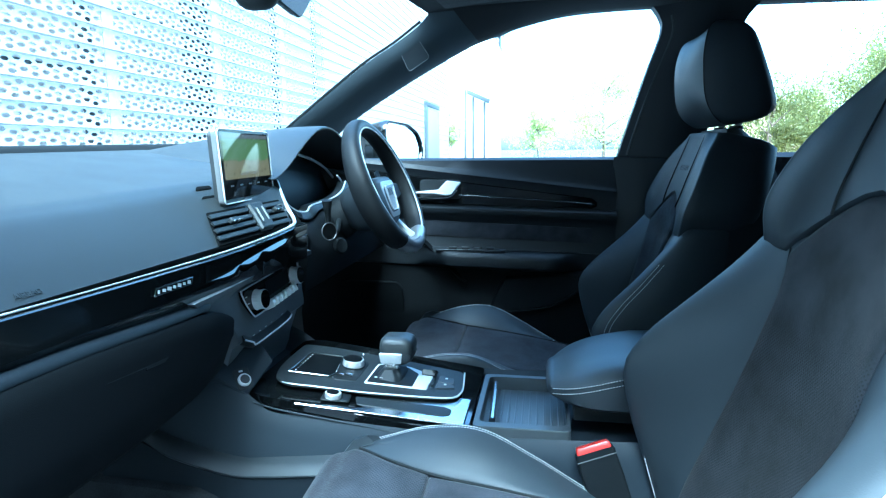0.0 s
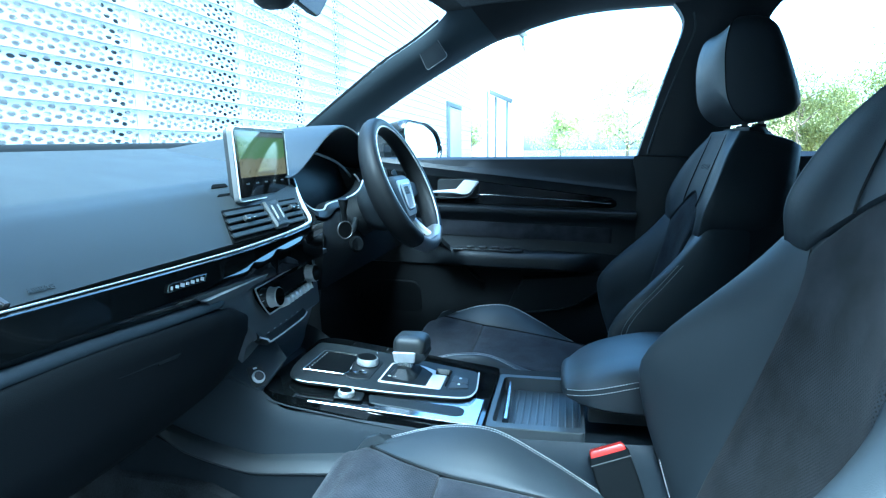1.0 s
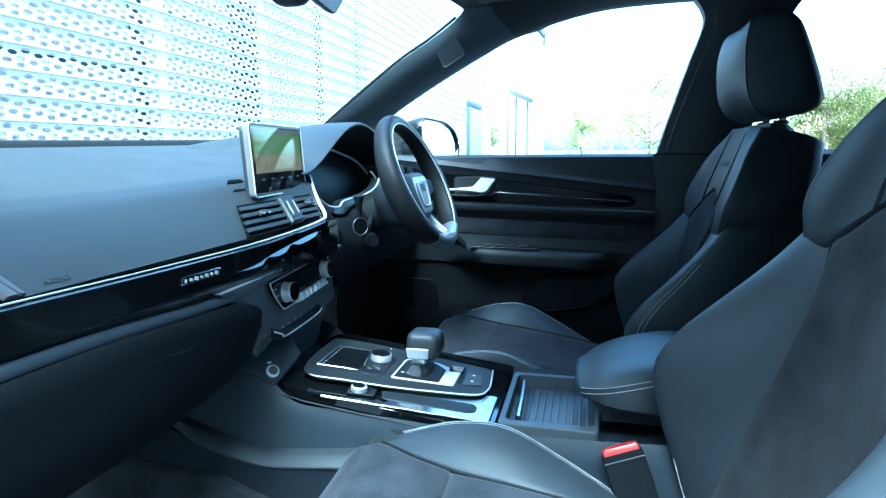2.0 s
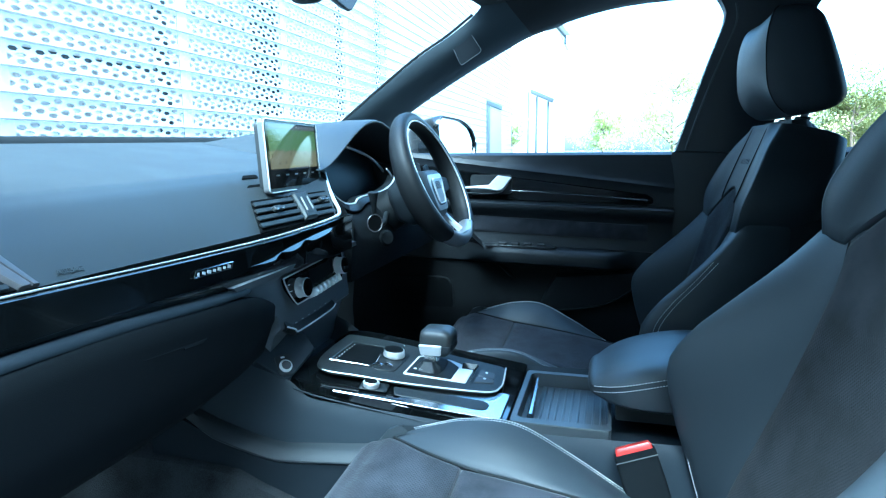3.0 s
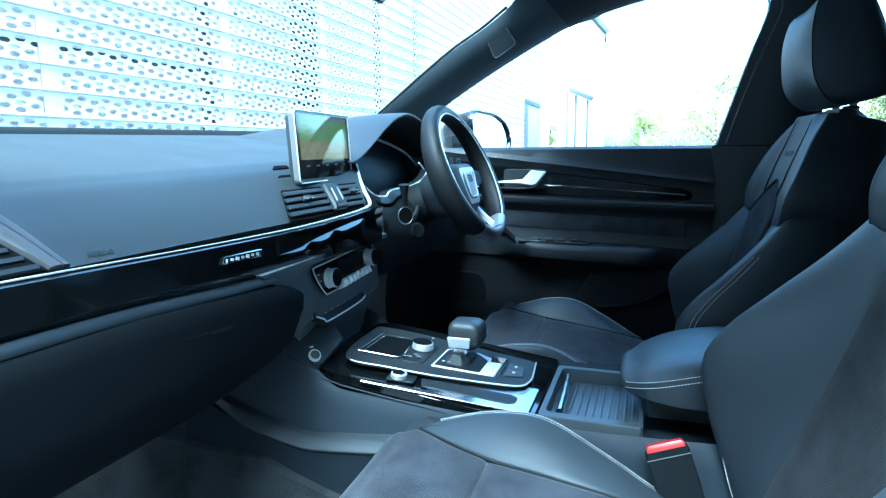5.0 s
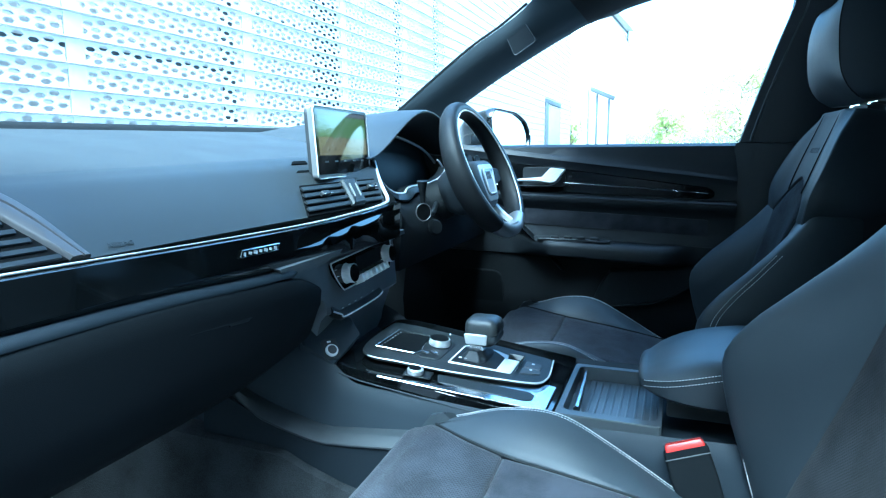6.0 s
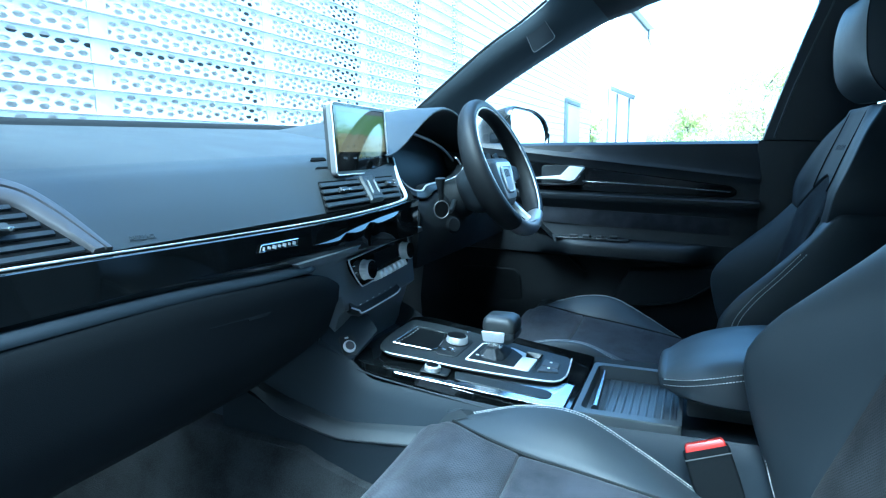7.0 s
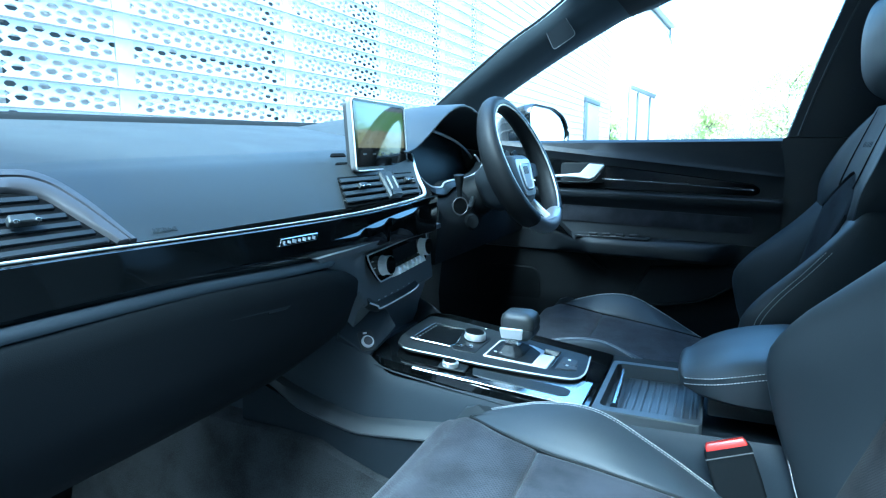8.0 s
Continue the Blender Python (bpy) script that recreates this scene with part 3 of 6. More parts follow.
# the passenger side, behind the camera
pillar("trim_roof_rail_left", [(-0.655, 0.262, 1.398), (-0.655, 0.05, 1.450), (-0.655, -0.3, 1.460), (-0.655, -1.4, 1.44)],
       [(-0.588, 0.330, 1.480), (-0.562, 0.12, 1.50), (-0.56, -0.3, 1.51), (-0.56, -1.4, 1.49)], 0.03, LINING, "dark cloth roof rail above the open door")
pillar("trim_a_pillar_open", [(-0.755, 0.80, 1.12), (-0.70, 0.45, 1.33), (-0.64, 0.10, 1.46)], [(-0.70, 0.86, 1.135), (-0.65, 0.57, 1.335), (-0.58, 0.25, 1.49)], 0.03, PLASTIC,
       "dark windscreen pillar beside the open door")

bm = loft([[(x, y + dy, z + dz) for dy, dz in ((0, 0), (0.05, -0.012), (0.06, 0.02), (0.01, 0.04))] for x, y, z in ((-0.62, 0.33, 1.472), (-0.3, 0.40, 1.488), (0, 0.42, 1.492), (0.3, 0.40, 1.488), (0.62, 0.33, 1.472))])
solid("trim_header", bm, LINING, "dark header rail above the windscreen", "trim", "structure")

# glass
bm = bmesh.new()
skin(bm, [[(x * k, y0 - 0.05 * abs(x) ** 2, z) for x in [-0.72 + 1.44 * i / 12 for i in range(13)]] for k, y0, z in ((1.0, 0.93, 1.115), (0.97, 0.78, 1.235), (0.93, 0.63, 1.345), (0.90, 0.45, 1.475))], closed=False, caps=False)
w = solid("window_windscreen", bm, GLASS, "clear laminated windscreen", "window", "structure")
w.visible_shadow = False
bm = bmesh.new()
skin(bm, [[(x, y, z) for y in (0.72, 0.4, 0.1, -0.16)] for x, z in ((0.775, 1.08), (0.755, 1.2), (0.73, 1.33), (0.70, 1.47))], closed=False, caps=False)
w = solid("window_driver", bm, GLASS, "clear driver's door glass", "window", "structure")
w.visible_shadow = False

# ---- dashboard ----
dash = thing("dashboard", (0, 0.75, FLOOR_Z), "dark grey soft-touch dashboard with black gloss trim and chrome strip", "dashboard")
PROFILE = [(0.905, 1.095), (0.892, 1.118), (0.872, 1.1225), (0.80, 1.112), (0.70, 1.094), (0.625, 1.079), (0.600, 1.074), (0.580, 1.063), (0.545, 1.0295), (0.516, 1.0)]


def dash_point(u, v):
    k = v * (len(PROFILE) - 1)
    i = min(int(k), len(PROFILE) - 2)
    y = PROFILE[i][0] + (PROFILE[i + 1][0] - PROFILE[i][0]) * (k - i)
    z = PROFILE[i][1] + (PROFILE[i + 1][1] - PROFILE[i][1]) * (k - i)
    end = 0.03 + 0.105 * max(0.0, min(1.0, (y - 0.512) / 0.073)) + 0.03 * max(0.0, min(1.0, (y - 0.585) / 0.03))
    x = -0.80 + (end + 0.80) * u
    far = max(0.0, (y - 0.6) / 0.28)
    rise = max(0.0, min(1.0, (y - 0.545) / 0.05))
    return (x, y - 0.12 * max(0, -0.5 - x) * far, z + (0.022 - 0.007 * far) * (x + 0.38) * rise)


part("top_pad", panel(dash_point, 30, 36, 0.03, 0.0, out=(0, -1, 1)), DASH, dash, "grained soft-touch dashboard pad")
bm = loft([[(x, 0.885 - 0.12 * max(0, -0.5 - x), z - 0.02), (x, 0.887 - 0.12 * max(0, -0.5 - x), z + 0.008), (x, 0.891 - 0.12 * max(0, -0.5 - x), z + 0.0135), (x, 0.915 - 0.12 * max(0, -0.5 - x), z + 0.0145), (x, 0.935 - 0.12 * max(0, -0.5 - x), z - 0.02)] for x, z in [(-0.76 + 0.1 * k, 1.118 + 0.015 * (-0.76 + 0.1 * k + 0.43)) for k in range(16)]])
part("defroster_lip", bm, VOID, dash)

# the plane of the sloping face: s along the car's width, q up the slope from the chrome strip
FACE = Vector((0, 0.0721, 0.0693)).normalized()
FACE_N = Vector((0, -0.0693, 0.0721)).normalized()


def face(x, q, out=0.0):
    return Vector((x, 0.513, 0.998)) + FACE * q + FACE_N * out


def face_frame(x, q, out=0.0):
    return axes(face(x, q, out), (1, 0, 0), FACE)


# chrome strip, curling up at the end beside the instruments
edge = [(-0.74, 0.512, 1.002), (-0.6, 0.511, 1.0), (-0.4, 0.511, 0.995), (-0.2, 0.511, 0.992), (-0.05, 0.511, 0.995), (0.03, 0.512, 1.0), (0.056, 0.520, 1.008), (0.075, 0.538, 1.024), (0.10, 0.560, 1.045), (0.135, 0.585, 1.07)]
part("chrome_strip", tube(edge, lambda t: table(t, [(0.0, 0.0012), (0.12, 0.0011), (0.22, 0.0008), (0.33, 0.0014), (0.5, 0.0026), (1.0, 0.0042)]), 60, 8), BRIGHT, dash, "satin chrome strip")

# black gloss band under it
rows = []
for i in range(85):
    x = -0.76 + 0.84 * i / 84
    top = table(x, [(-0.74, 1.000), (-0.6, 0.998), (-0.4, 0.993), (-0.2, 0.990), (-0.05, 0.993), (0.03, 0.998)])
    low = table(x, [(-0.7, 0.957), (-0.5, 0.953), (-0.35, 0.944), (-0.2, 0.938), (0.0, 0.935), (0.2, 0.935)])
    crease = table(x, [(-0.76, 0.962), (-0.30, 0.9600), (-0.20, 0.9665), (-0.133, 0.974), (-0.03, 0.983), (0.16, 0.989)])
    h = table(x, [(-0.76, 0.0), (-0.25, 0.0), (-0.215, 0.008), (-0.190, 0.010), (-0.172, 0.001), (-0.150, 0.010), (-0.12, 0.011), (-0.100, 0.001), (-0.075, 0.012), (-0.02, 0.010), (0.01, 0.001), (0.16, 0.0)])
    rows.append([(x, 0.512, top), (x, 0.5072, top - 0.0003), (x, 0.5050, top - 0.0014), (x, 0.5060, crease), (x, 0.5060 - h * 0.10, crease - h * 0.25), (x, 0.5060 - h * 0.23, crease - h * 0.5), (x, 0.5060 - h * 0.27, crease - h * 0.62), (x, 0.5060 - h * 0.22, crease - h - 0.0012), (x, 0.5078, low + 0.003), (x, 0.5095, low), (x, 0.545, low), (x, 0.545, top)])
part("gloss_trim", loft(rows), GLOSS, dash, "piano black trim panel", 25)
BADGE = axes((-0.328, 0.5046, 0.9735), (1, 0, -0.02), (0, 0.02, 1))
bo = [(-0.037, -0.0038), (0.034, -0.0038), (0.037, 0.0038), (-0.034, 0.0038)]
badge = part("badge", prism(rounded(bo, 0.0015), 0.0010, BADGE, 0.0003), GLOSS, dash, "small chrome-edged badge")
part("badge_frame", tube([BADGE @ Vector((x, y, 0.0011)) for x, y in [*bo, bo[0]]], 0.0008, 5, 6, smooth=False), POLISHED, badge)
bm = bmesh.new()
for k, w in enumerate((0.0035, 0.006, 0.0075, 0.0055, 0.007, 0.005, 0.0065)):
    rbox((w, 0.0006, 0.0042 - 0.0008 * (k % 2)), (-0.3575 + k * 0.0097, 0.5034, 0.9738 - k * 0.0002), (0, 14, 0), 0.0, bm=bm)
part("badge_bars", bm, PALE_SILVER, badge)

# ledge and glovebox
rows, ledge_rows = [], []
for i in range(28):
    x = -0.76 + 0.575 * i / 27
    low = table(x, [(-0.7, 0.957), (-0.5, 0.953), (-0.35, 0.944), (-0.2, 0.938)])
    if x < -0.15:
        o = 0.30 * max(0.0, x + 0.27)
        f = max(0.06, min(1.0, (-0.180 - x) / 0.09)) ** 0.7
        ledge_rows.append([(x, 0.545, low - 0.001), (x, 0.5105 + o - 0.0060 * f, low - 0.001), (x, 0.5105 + o - 0.0105 * f, low - 0.001 - 0.0025 * f), (x, 0.5105 + o - 0.0127 * f, low - 0.001 - 0.0070 * f), (x, 0.5105 + o - 0.0125 * f, low - 0.001 - 0.0095 * f), (x, 0.545, low - 0.001 - 0.0095 * f)])
    lid = table(x, [(-0.70, low - 0.011), (-0.31, low - 0.011), (-0.25, 0.923), (-0.20, 0.905), (-0.165, 0.887), (-0.125, 0.857)])
    y = table(x, [(-0.70, 0.4975), (-0.30, 0.4975), (-0.25, 0.500), (-0.185, 0.512), (-0.125, 0.535)])
    b = table(x, [(-0.70, 0.0), (-0.33, 0.0), (-0.22, 0.012), (-0.125, 0.020)])
    rows.append([(x, y + 0.05, lid - 0.0005), (x, y + 0.002, lid - 0.001), (x, y - 0.0005, lid - 0.005), (x, y + 0.002, max(0.87, lid - 0.03) * 0.5 + lid * 0.5 - 0.012), (x, y + 0.006, min(0.865, lid - 0.022)), (x, y + 0.022, 0.815 + b * 0.7), (x, y + 0.055, 0.788 + b), (x, 0.62, 0.775), (x, 0.72, 0.775), (x, 0.72, 0.85)])
part("knee_ledge", loft(ledge_rows), CONSOLE, dash, "slim padded ledge above the glovebox")
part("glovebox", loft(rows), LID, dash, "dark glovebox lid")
m = axes((-0.405, 0.4985, 0.905), (1, 0, -0.08), (0, 0.15, 1))
grip = part("glovebox_handle", prism(rounded([(-0.05, -0.004), (0.050, -0.004), (0.052, 0.004), (-0.042, 0.004)], 0.002), 0.0008, m @ Matrix.Translation((0, 0, -0.0026)), 0.0003), LID, dash)
part("latch", prism(rounded([(0.010, -0.002), (0.045, -0.002), (0.046, 0.006), (0.012, 0.006)], 0.002), 0.0012, axes((-0.405, 0.5008, 0.900), (1, 0, -0.08), (0, 0.15, 1)), 0.0005), LID, grip)
lettering("airbag_mark", "AIRBAG", 0.0085, axes(face(-0.508, 0.012, 0.0003), (1, 0, -0.03), FACE), DASH, dash)


def air_vent(name, outline, spans, tabs, mat, half, sink=0.0):
    """A framed vent in the sloping face with flat slats, each from its left to its right end, and thumb tabs."""
    # a flat plate on the face: the vent's inner shade is painted
    v = part(name, prism(outline, 0.003, face_frame(0, 0, -0.001), 0.0005), SHADE_BLACK, dash, "near-black plate, the vent's inner shade in its colour")
    for q, a, b in spans:
        bm = bmesh.new()
        skin(bm, [[face(x, q - half, 0.0045 - sink), face(x, q - half * 0.8, 0.0064 - sink), face(x, q + half * 0.8, 0.0070 - sink), face(x, q + half, 0.0030 - sink)] for x in (a, b)])
        part("slat", bm, mat, v, smooth=5)
    for x, q in tabs:
        part("tab", prism(rounded([(-0.012, -0.004), (0.012, -0.004), (0.010, 0.004), (-0.010, 0.004)], 0.002), 0.006, face_frame(x, q, 0.007), 0.001), DASH, v)
        for dx in (-0.008, 0.009):
            part("tab_tip", rbox((0.0045, 0.003, 0.003), face(x + dx, q - 0.004, 0.0135), bevel=0.001), CHROME, v)
    return v


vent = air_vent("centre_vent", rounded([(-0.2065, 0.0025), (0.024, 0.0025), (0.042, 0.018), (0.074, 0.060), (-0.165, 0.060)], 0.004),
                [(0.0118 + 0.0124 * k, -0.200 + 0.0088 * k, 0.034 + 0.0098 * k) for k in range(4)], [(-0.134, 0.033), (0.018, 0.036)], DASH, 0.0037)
bm = prism(rounded([(-0.083, 0.005), (-0.040, 0.005), (-0.008, 0.058), (-0.056, 0.058)], 0.004), 0.008, face_frame(0, 0, 0.003), 0.003)
part("vent_wheel_housing", bm, DASH, vent)
part("wheel_slot", prism(rounded([(-0.066, 0.014), (-0.046, 0.014), (-0.025, 0.049), (-0.048, 0.049)], 0.003), 0.0012, face_frame(0, 0, 0.0104), 0.0003), DASH, vent)
for k in (0, 1):
    bm = prism(rounded([(-0.0655 + k * 0.019, 0.018), (-0.0642 + k * 0.019, 0.018), (-0.0483 + k * 0.019, 0.045), (-0.0496 + k * 0.019, 0.045)], 0.0006), 0.003, face_frame(0, 0, 0.0108), 0.0012)
    part("vent_wheel", bm, FRAME, vent)

# left vent with its broad curved surround
so = spline([(-0.74, 0.090, 0), (-0.62, 0.096, 0), (-0.585, 0.090, 0), (-0.563, 0.060, 0), (-0.545, 0.004, 0)], 24)
si = spline([(-0.74, 0.066, 0), (-0.64, 0.070, 0), (-0.603, 0.064, 0), (-0.585, 0.038, 0), (-0.566, 0.004, 0)], 24)
rows = []
for a, b in zip(so, si):
    rows.append([*[face(a.x * (1 - k) + b.x * k, a.y * (1 - k) + b.y * k, o) for k, o in ((0, 0), (0.06, 0.0035), (0.14, 0.0050), (0.36, 0.0054), (0.41, 0.0020), (0.46, 0.0054), (0.55, 0.0062), (0.88, 0.0058), (0.95, 0.004), (1, -0.004))], face(a.x * 0.5 + b.x * 0.5, a.y * 0.5 + b.y * 0.5, -0.006)])
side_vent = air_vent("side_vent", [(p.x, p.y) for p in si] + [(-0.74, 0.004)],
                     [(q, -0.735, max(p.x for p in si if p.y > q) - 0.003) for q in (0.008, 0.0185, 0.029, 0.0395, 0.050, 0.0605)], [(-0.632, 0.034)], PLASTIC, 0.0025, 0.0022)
part("vent_surround", loft(rows), SURROUND, side_vent, "satin grey curved vent surround")

# instrument hood
def hood_ring(y, w, zb, h, sharp, n=29):
    out = []
    for k in range(n):
        a = math.pi * k / (n - 1)
        c, sn = math.cos(a), max(0.0, math.sin(a))
        out.append(Vector((0.375 - w * c, y, zb + h * sn ** sharp)))
    return out


outer = [hood_ring(0.90, 0.31, 1.11, 0.018, 0.9), hood_ring(0.82, 0.285, 1.105, 0.046, 1.1), hood_ring(0.72, 0.283, 1.090, 0.080, 1.6), hood_ring(0.63, 0.288, 1.080, 0.099, 2.6), hood_ring(0.585, 0.298, 1.078, 0.102, 3.7), hood_ring(0.571, 0.300, 1.077, 0.102, 3.9)]
inner = [hood_ring(0.567, 0.299, 1.076, 0.1015, 3.9), hood_ring(0.567, 0.297, 1.0745, 0.100, 3.9), hood_ring(0.571, 0.294, 1.073, 0.098, 3.8), hood_ring(0.62, 0.255, 1.055, 0.100, 2.2), hood_ring(0.72, 0.21, 1.04, 0.080, 1.0)]
bm = bmesh.new()
skin(bm, [*outer, *inner[:3]], closed=False, caps=False)
hood = part("instrument_hood", bm, DASH, dash, "arched instrument hood")
bm = bmesh.new()
skin(bm, inner[2:], closed=False, caps=False)
part("hood_lining", bm, DARK, hood)
part("binnacle_arch", tube([(0.20, 0.622, 1.105), (0.285, 0.622, 1.121), (0.333, 0.622, 1.118), (0.42, 0.622, 1.104), (0.483, 0.622, 1.0885), (0.535, 0.622, 1.067), (0.566, 0.622, 1.050)], 0.0032, 40, 6), SILVER, hood, "satin inner arch")
cluster = part("instrument_display", rbox((0.40, 0.012, 0.16), (0.375, 0.655, 1.068), (-20, 0, 0), 0.004), SCREEN, dash, "dark instrument display")
BEZEL = spline([(0.120, 0.584, 1.074), (0.137, 0.583, 1.0535), (0.166, 0.580, 1.0255), (0.195, 0.575, 1.009), (0.218, 0.572, 1.0035), (0.243, 0.570, 1.0030), (0.256, 0.570, 1.0105), (0.277, 0.570, 1.0135), (0.320, 0.570, 1.0150), (0.40, 0.570, 1.018), (0.47, 0.572, 1.030), (0.52, 0.578, 1.05)], 60)
OUTER = spline([(0.100, 0.566, 1.068), (0.118, 0.566, 1.042), (0.145, 0.565, 1.014), (0.170, 0.563, 0.998), (0.205, 0.561, 0.988), (0.243, 0.560, 0.985), (0.268, 0.560, 0.990), (0.288, 0.560, 0.998), (0.323, 0.560, 1.001), (0.40, 0.560, 1.003), (0.48, 0.562, 1.014), (0.535, 0.568, 1.035)], 60)
part("cluster_bezel", tube(BEZEL, 0.0021, 60, 6), PALE_SILVER, cluster, "thin chrome bezel")
for a0, a1, mat, note in ((0, 21, LID, "dark side of the instrument surround"), (20, 60, DASH, "soft grey edge below the instruments")):
    rows = [[a + Vector((0, 0.02, 0)), a, a * 0.75 + b * 0.25 + Vector((0, -0.003, 0)), a * 0.2 + b * 0.8 + Vector((0, -0.002, 0)), b + Vector((0, 0.004, 0)), b + Vector((0, 0.03, 0))] for a, b in zip(BEZEL[a0:a1], OUTER[a0:a1])]
    part("cluster_fascia", loft(rows), mat, dash, note)
part("bezel_end", tube([(0.436, 0.570, 1.068), (0.452, 0.570, 1.061), (0.468, 0.570, 1.051)], 0.0022, 12, 6), PALE_SILVER, cluster)
rows = [[(b.x, 0.62, 0.86), (b.x, 0.535, 0.86), (b.x, 0.525, b.z - 0.06), (b.x, 0.545, b.z - 0.020), (b.x, 0.563, b.z - 0.004), (b.x, 0.62, b.z - 0.002)] for b in [*OUTER[8::3], Vector((0.62, 0, 1.05)), Vector((0.74, 0, 1.05))]]
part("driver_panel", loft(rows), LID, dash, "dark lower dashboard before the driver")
part("right_pad", loft([[(x, 0.90, 1.06), (x, 0.89, 1.115), (x, 0.70, 1.09), (x, 0.60, 1.075), (x, 0.575, 1.06), (x, 0.60, 1.03), (x, 0.88, 1.03)] for x in (0.55, 0.62, 0.70, 0.76)]), DASH, dash)
part("right_vent", prism(rounded([(-0.05, -0.03), (0.05, -0.03), (0.05, 0.03), (-0.05, 0.03)], 0.01), 0.01, axes((0.665, 0.578, 1.045), (1, 0, 0), (0, 0.2, 1)), 0.003), DARK, dash)
ring_at = axes((0.166, 0.498, 0.972), (0.80, -0.60, 0), (0, 0.10, 1))
lock = part("ignition_ring", tube([ring_at @ Vector((0.0165 * math.cos(k * math.pi / 12), 0.0165 * math.sin(k * math.pi / 12), 0.004)) for k in range(25)], 0.0011, 48, 6), SATIN, dash, "satin ring of the ignition")
part("ignition_core", disc(0.0160, 0.004, ring_at, 28, 0.001), SHADE_BLACK, lock)
part("column_adjuster", disc(0.017, 0.010, axes((0.215, 0.494, 0.936), (0.80, -0.60, 0), (0, 0.25, 1)), 28, 0.004), LID, dash, "rounded dark column adjuster")

# centre stack with climate panel
rows = []
for z, y in ((0.945, 0.508), (0.937, 0.510), (0.931, 0.524), (0.922, 0.5405), (0.90, 0.5385), (0.865, 0.5355), (0.85, 0.533), (0.84, 0.533), (0.828, 0.548), (0.785, 0.563), (0.74, 0.57)):
    w = table(z, [(0.74, 0.125), (0.84, 0.128), (0.92, 0.130), (0.945, 0.112)])
    wl = table(z, [(0.74, 0.125), (0.84, 0.130), (0.865, 0.150), (0.90, 0.205), (0.935, 0.285), (0.945, 0.30)])
    yl = table(z, [(0.74, 0.59), (0.84, 0.552), (0.865, 0.540), (0.90, 0.5165), (0.935, 0.502), (0.945, 0.4985)])
    rows.append([(-wl, yl + 0.05, z), (-wl, yl, z), (-w * 0.5 - wl * 0.5, min(yl, y) * 0.7 + max(yl, y) * 0.3, z), (-w * 0.85, y + 0.001, z), (0, y, z), (w * 0.93, y + 0.002, z), (w * 0.99, y + 0.012, z), (w, y + 0.05, z), (w, 0.75, z), (-w, 0.75, z)])
stack = part("climate_console", loft(rows), STACK, dash, "dark moulded climate console")
CS = axes((-0.012, 0.5345, 0.893), (1, 0, 0), (0, 0.12, 1))
panel_ob = part("climate_panel", prism(rounded([(-0.111, 0.0255), (0.098, 0.0380), (0.100, 0.020), (0.090, -0.013), (-0.082, -0.0205), (-0.107, 0.008)], 0.006), 0.006, CS, 0.001), GLOSS, stack, "gloss black climate panel")
part("panel_frame", tube([CS @ Vector((x, y, 0.006)) for x, y in ((-0.045, -0.0195), (-0.076, -0.0210), (-0.085, -0.0190), (-0.101, 0.000), (-0.111, 0.0195), (-0.111, 0.0245), (-0.105, 0.0265), (-0.02, 0.0312), (0.090, 0.0378), (0.0985, 0.0365), (0.1005, 0.030), (0.1000, 0.018), (0.093, -0.006))], 0.0012, 80, 6), PALE_SILVER, panel_ob)
for x, z in ((-0.069, 0.003), (0.075, 0.012)):
    dial_at = CS @ Matrix.Translation((x, z, 0.004))
    rings = []
    for r, d, notch in ((0.0164, 0.0, 0), (0.0166, 0.002, 0), (0.0156, 0.0040, 0.0007), (0.0150, 0.009, 0.0010), (0.0152, 0.0130, 0.0007), (0.0156, 0.0150, 0), (0.0150, 0.0165, 0)):
        rings.append([dial_at @ Vector(((r - notch * (k % 4 // 2)) * math.cos(2 * math.pi * k / 72), (r - notch * (k % 4 // 2)) * math.sin(2 * math.pi * k / 72), d)) for k in range(72)])
    k = part("temperature_knob", loft(rings), PALE_SILVER, panel_ob, "ribbed chrome temperature dial")
    part("dial_face", disc(0.0143, 0.0015, dial_at @ Matrix.Translation((0, 0, 0.0160)), 28, 0.0005), GLOSS, k)
part("climate_display", prism(rounded([(-0.036, -0.002), (0.054, 0.004), (0.056, 0.028), (-0.034, 0.023)], 0.002), 0.001, CS @ Matrix.Translation((0, 0, 0.0056)), 0.0003), SCREEN, panel_ob, "dark climate display")
for x, z in ((-0.100, 0.014), (-0.096, 0.003), (0.060, 0.016), (0.058, 0.004)):
    part("key_mark", rbox((0.006, 0.0006, 0.0012), CS @ Vector((x, z, 0.0063)), (-7, 0, 0), 0.0), WHITE_PRINT, panel_ob)
for k in range(6):
    part("rocker", rbox((0.0135, 0.014, 0.010), CS @ Vector((-0.033 + k * 0.0160, -0.0125 + k * 0.0010, 0.010)), (-25, 0, 0), 0.0025), PALE_SILVER, panel_ob, "chrome rocker key" if k == 0 else "")
for k in range(7):
    part("key_fin", rbox((0.0012, 0.018, 0.013), CS @ Vector((-0.041 + k * 0.0160, -0.0130 + k * 0.0010, 0.011)), (-25, 0, 0), 0.0003), PALE_SILVER, panel_ob)
bar_rows = []
for x, z, d in ((-0.1235, 0.8440, 0.0), (-0.110, 0.8370, 0.006), (-0.098, 0.8310, 0.006), (-0.03, 0.8335, 0.007), (0.020, 0.8370, 0.007), (0.040, 0.8405, 0.004)):
    bar_rows.append([(x + 0.012, 0.565, z + 0.020), (x + 0.004, 0.541, z + 0.0125), (x, 0.5300 - d, z + 0.0012), (x, 0.5296 - d, z - 0.0008), (x + 0.004, 0.534, z - 0.009), (x + 0.012, 0.565, z - 0.010)])
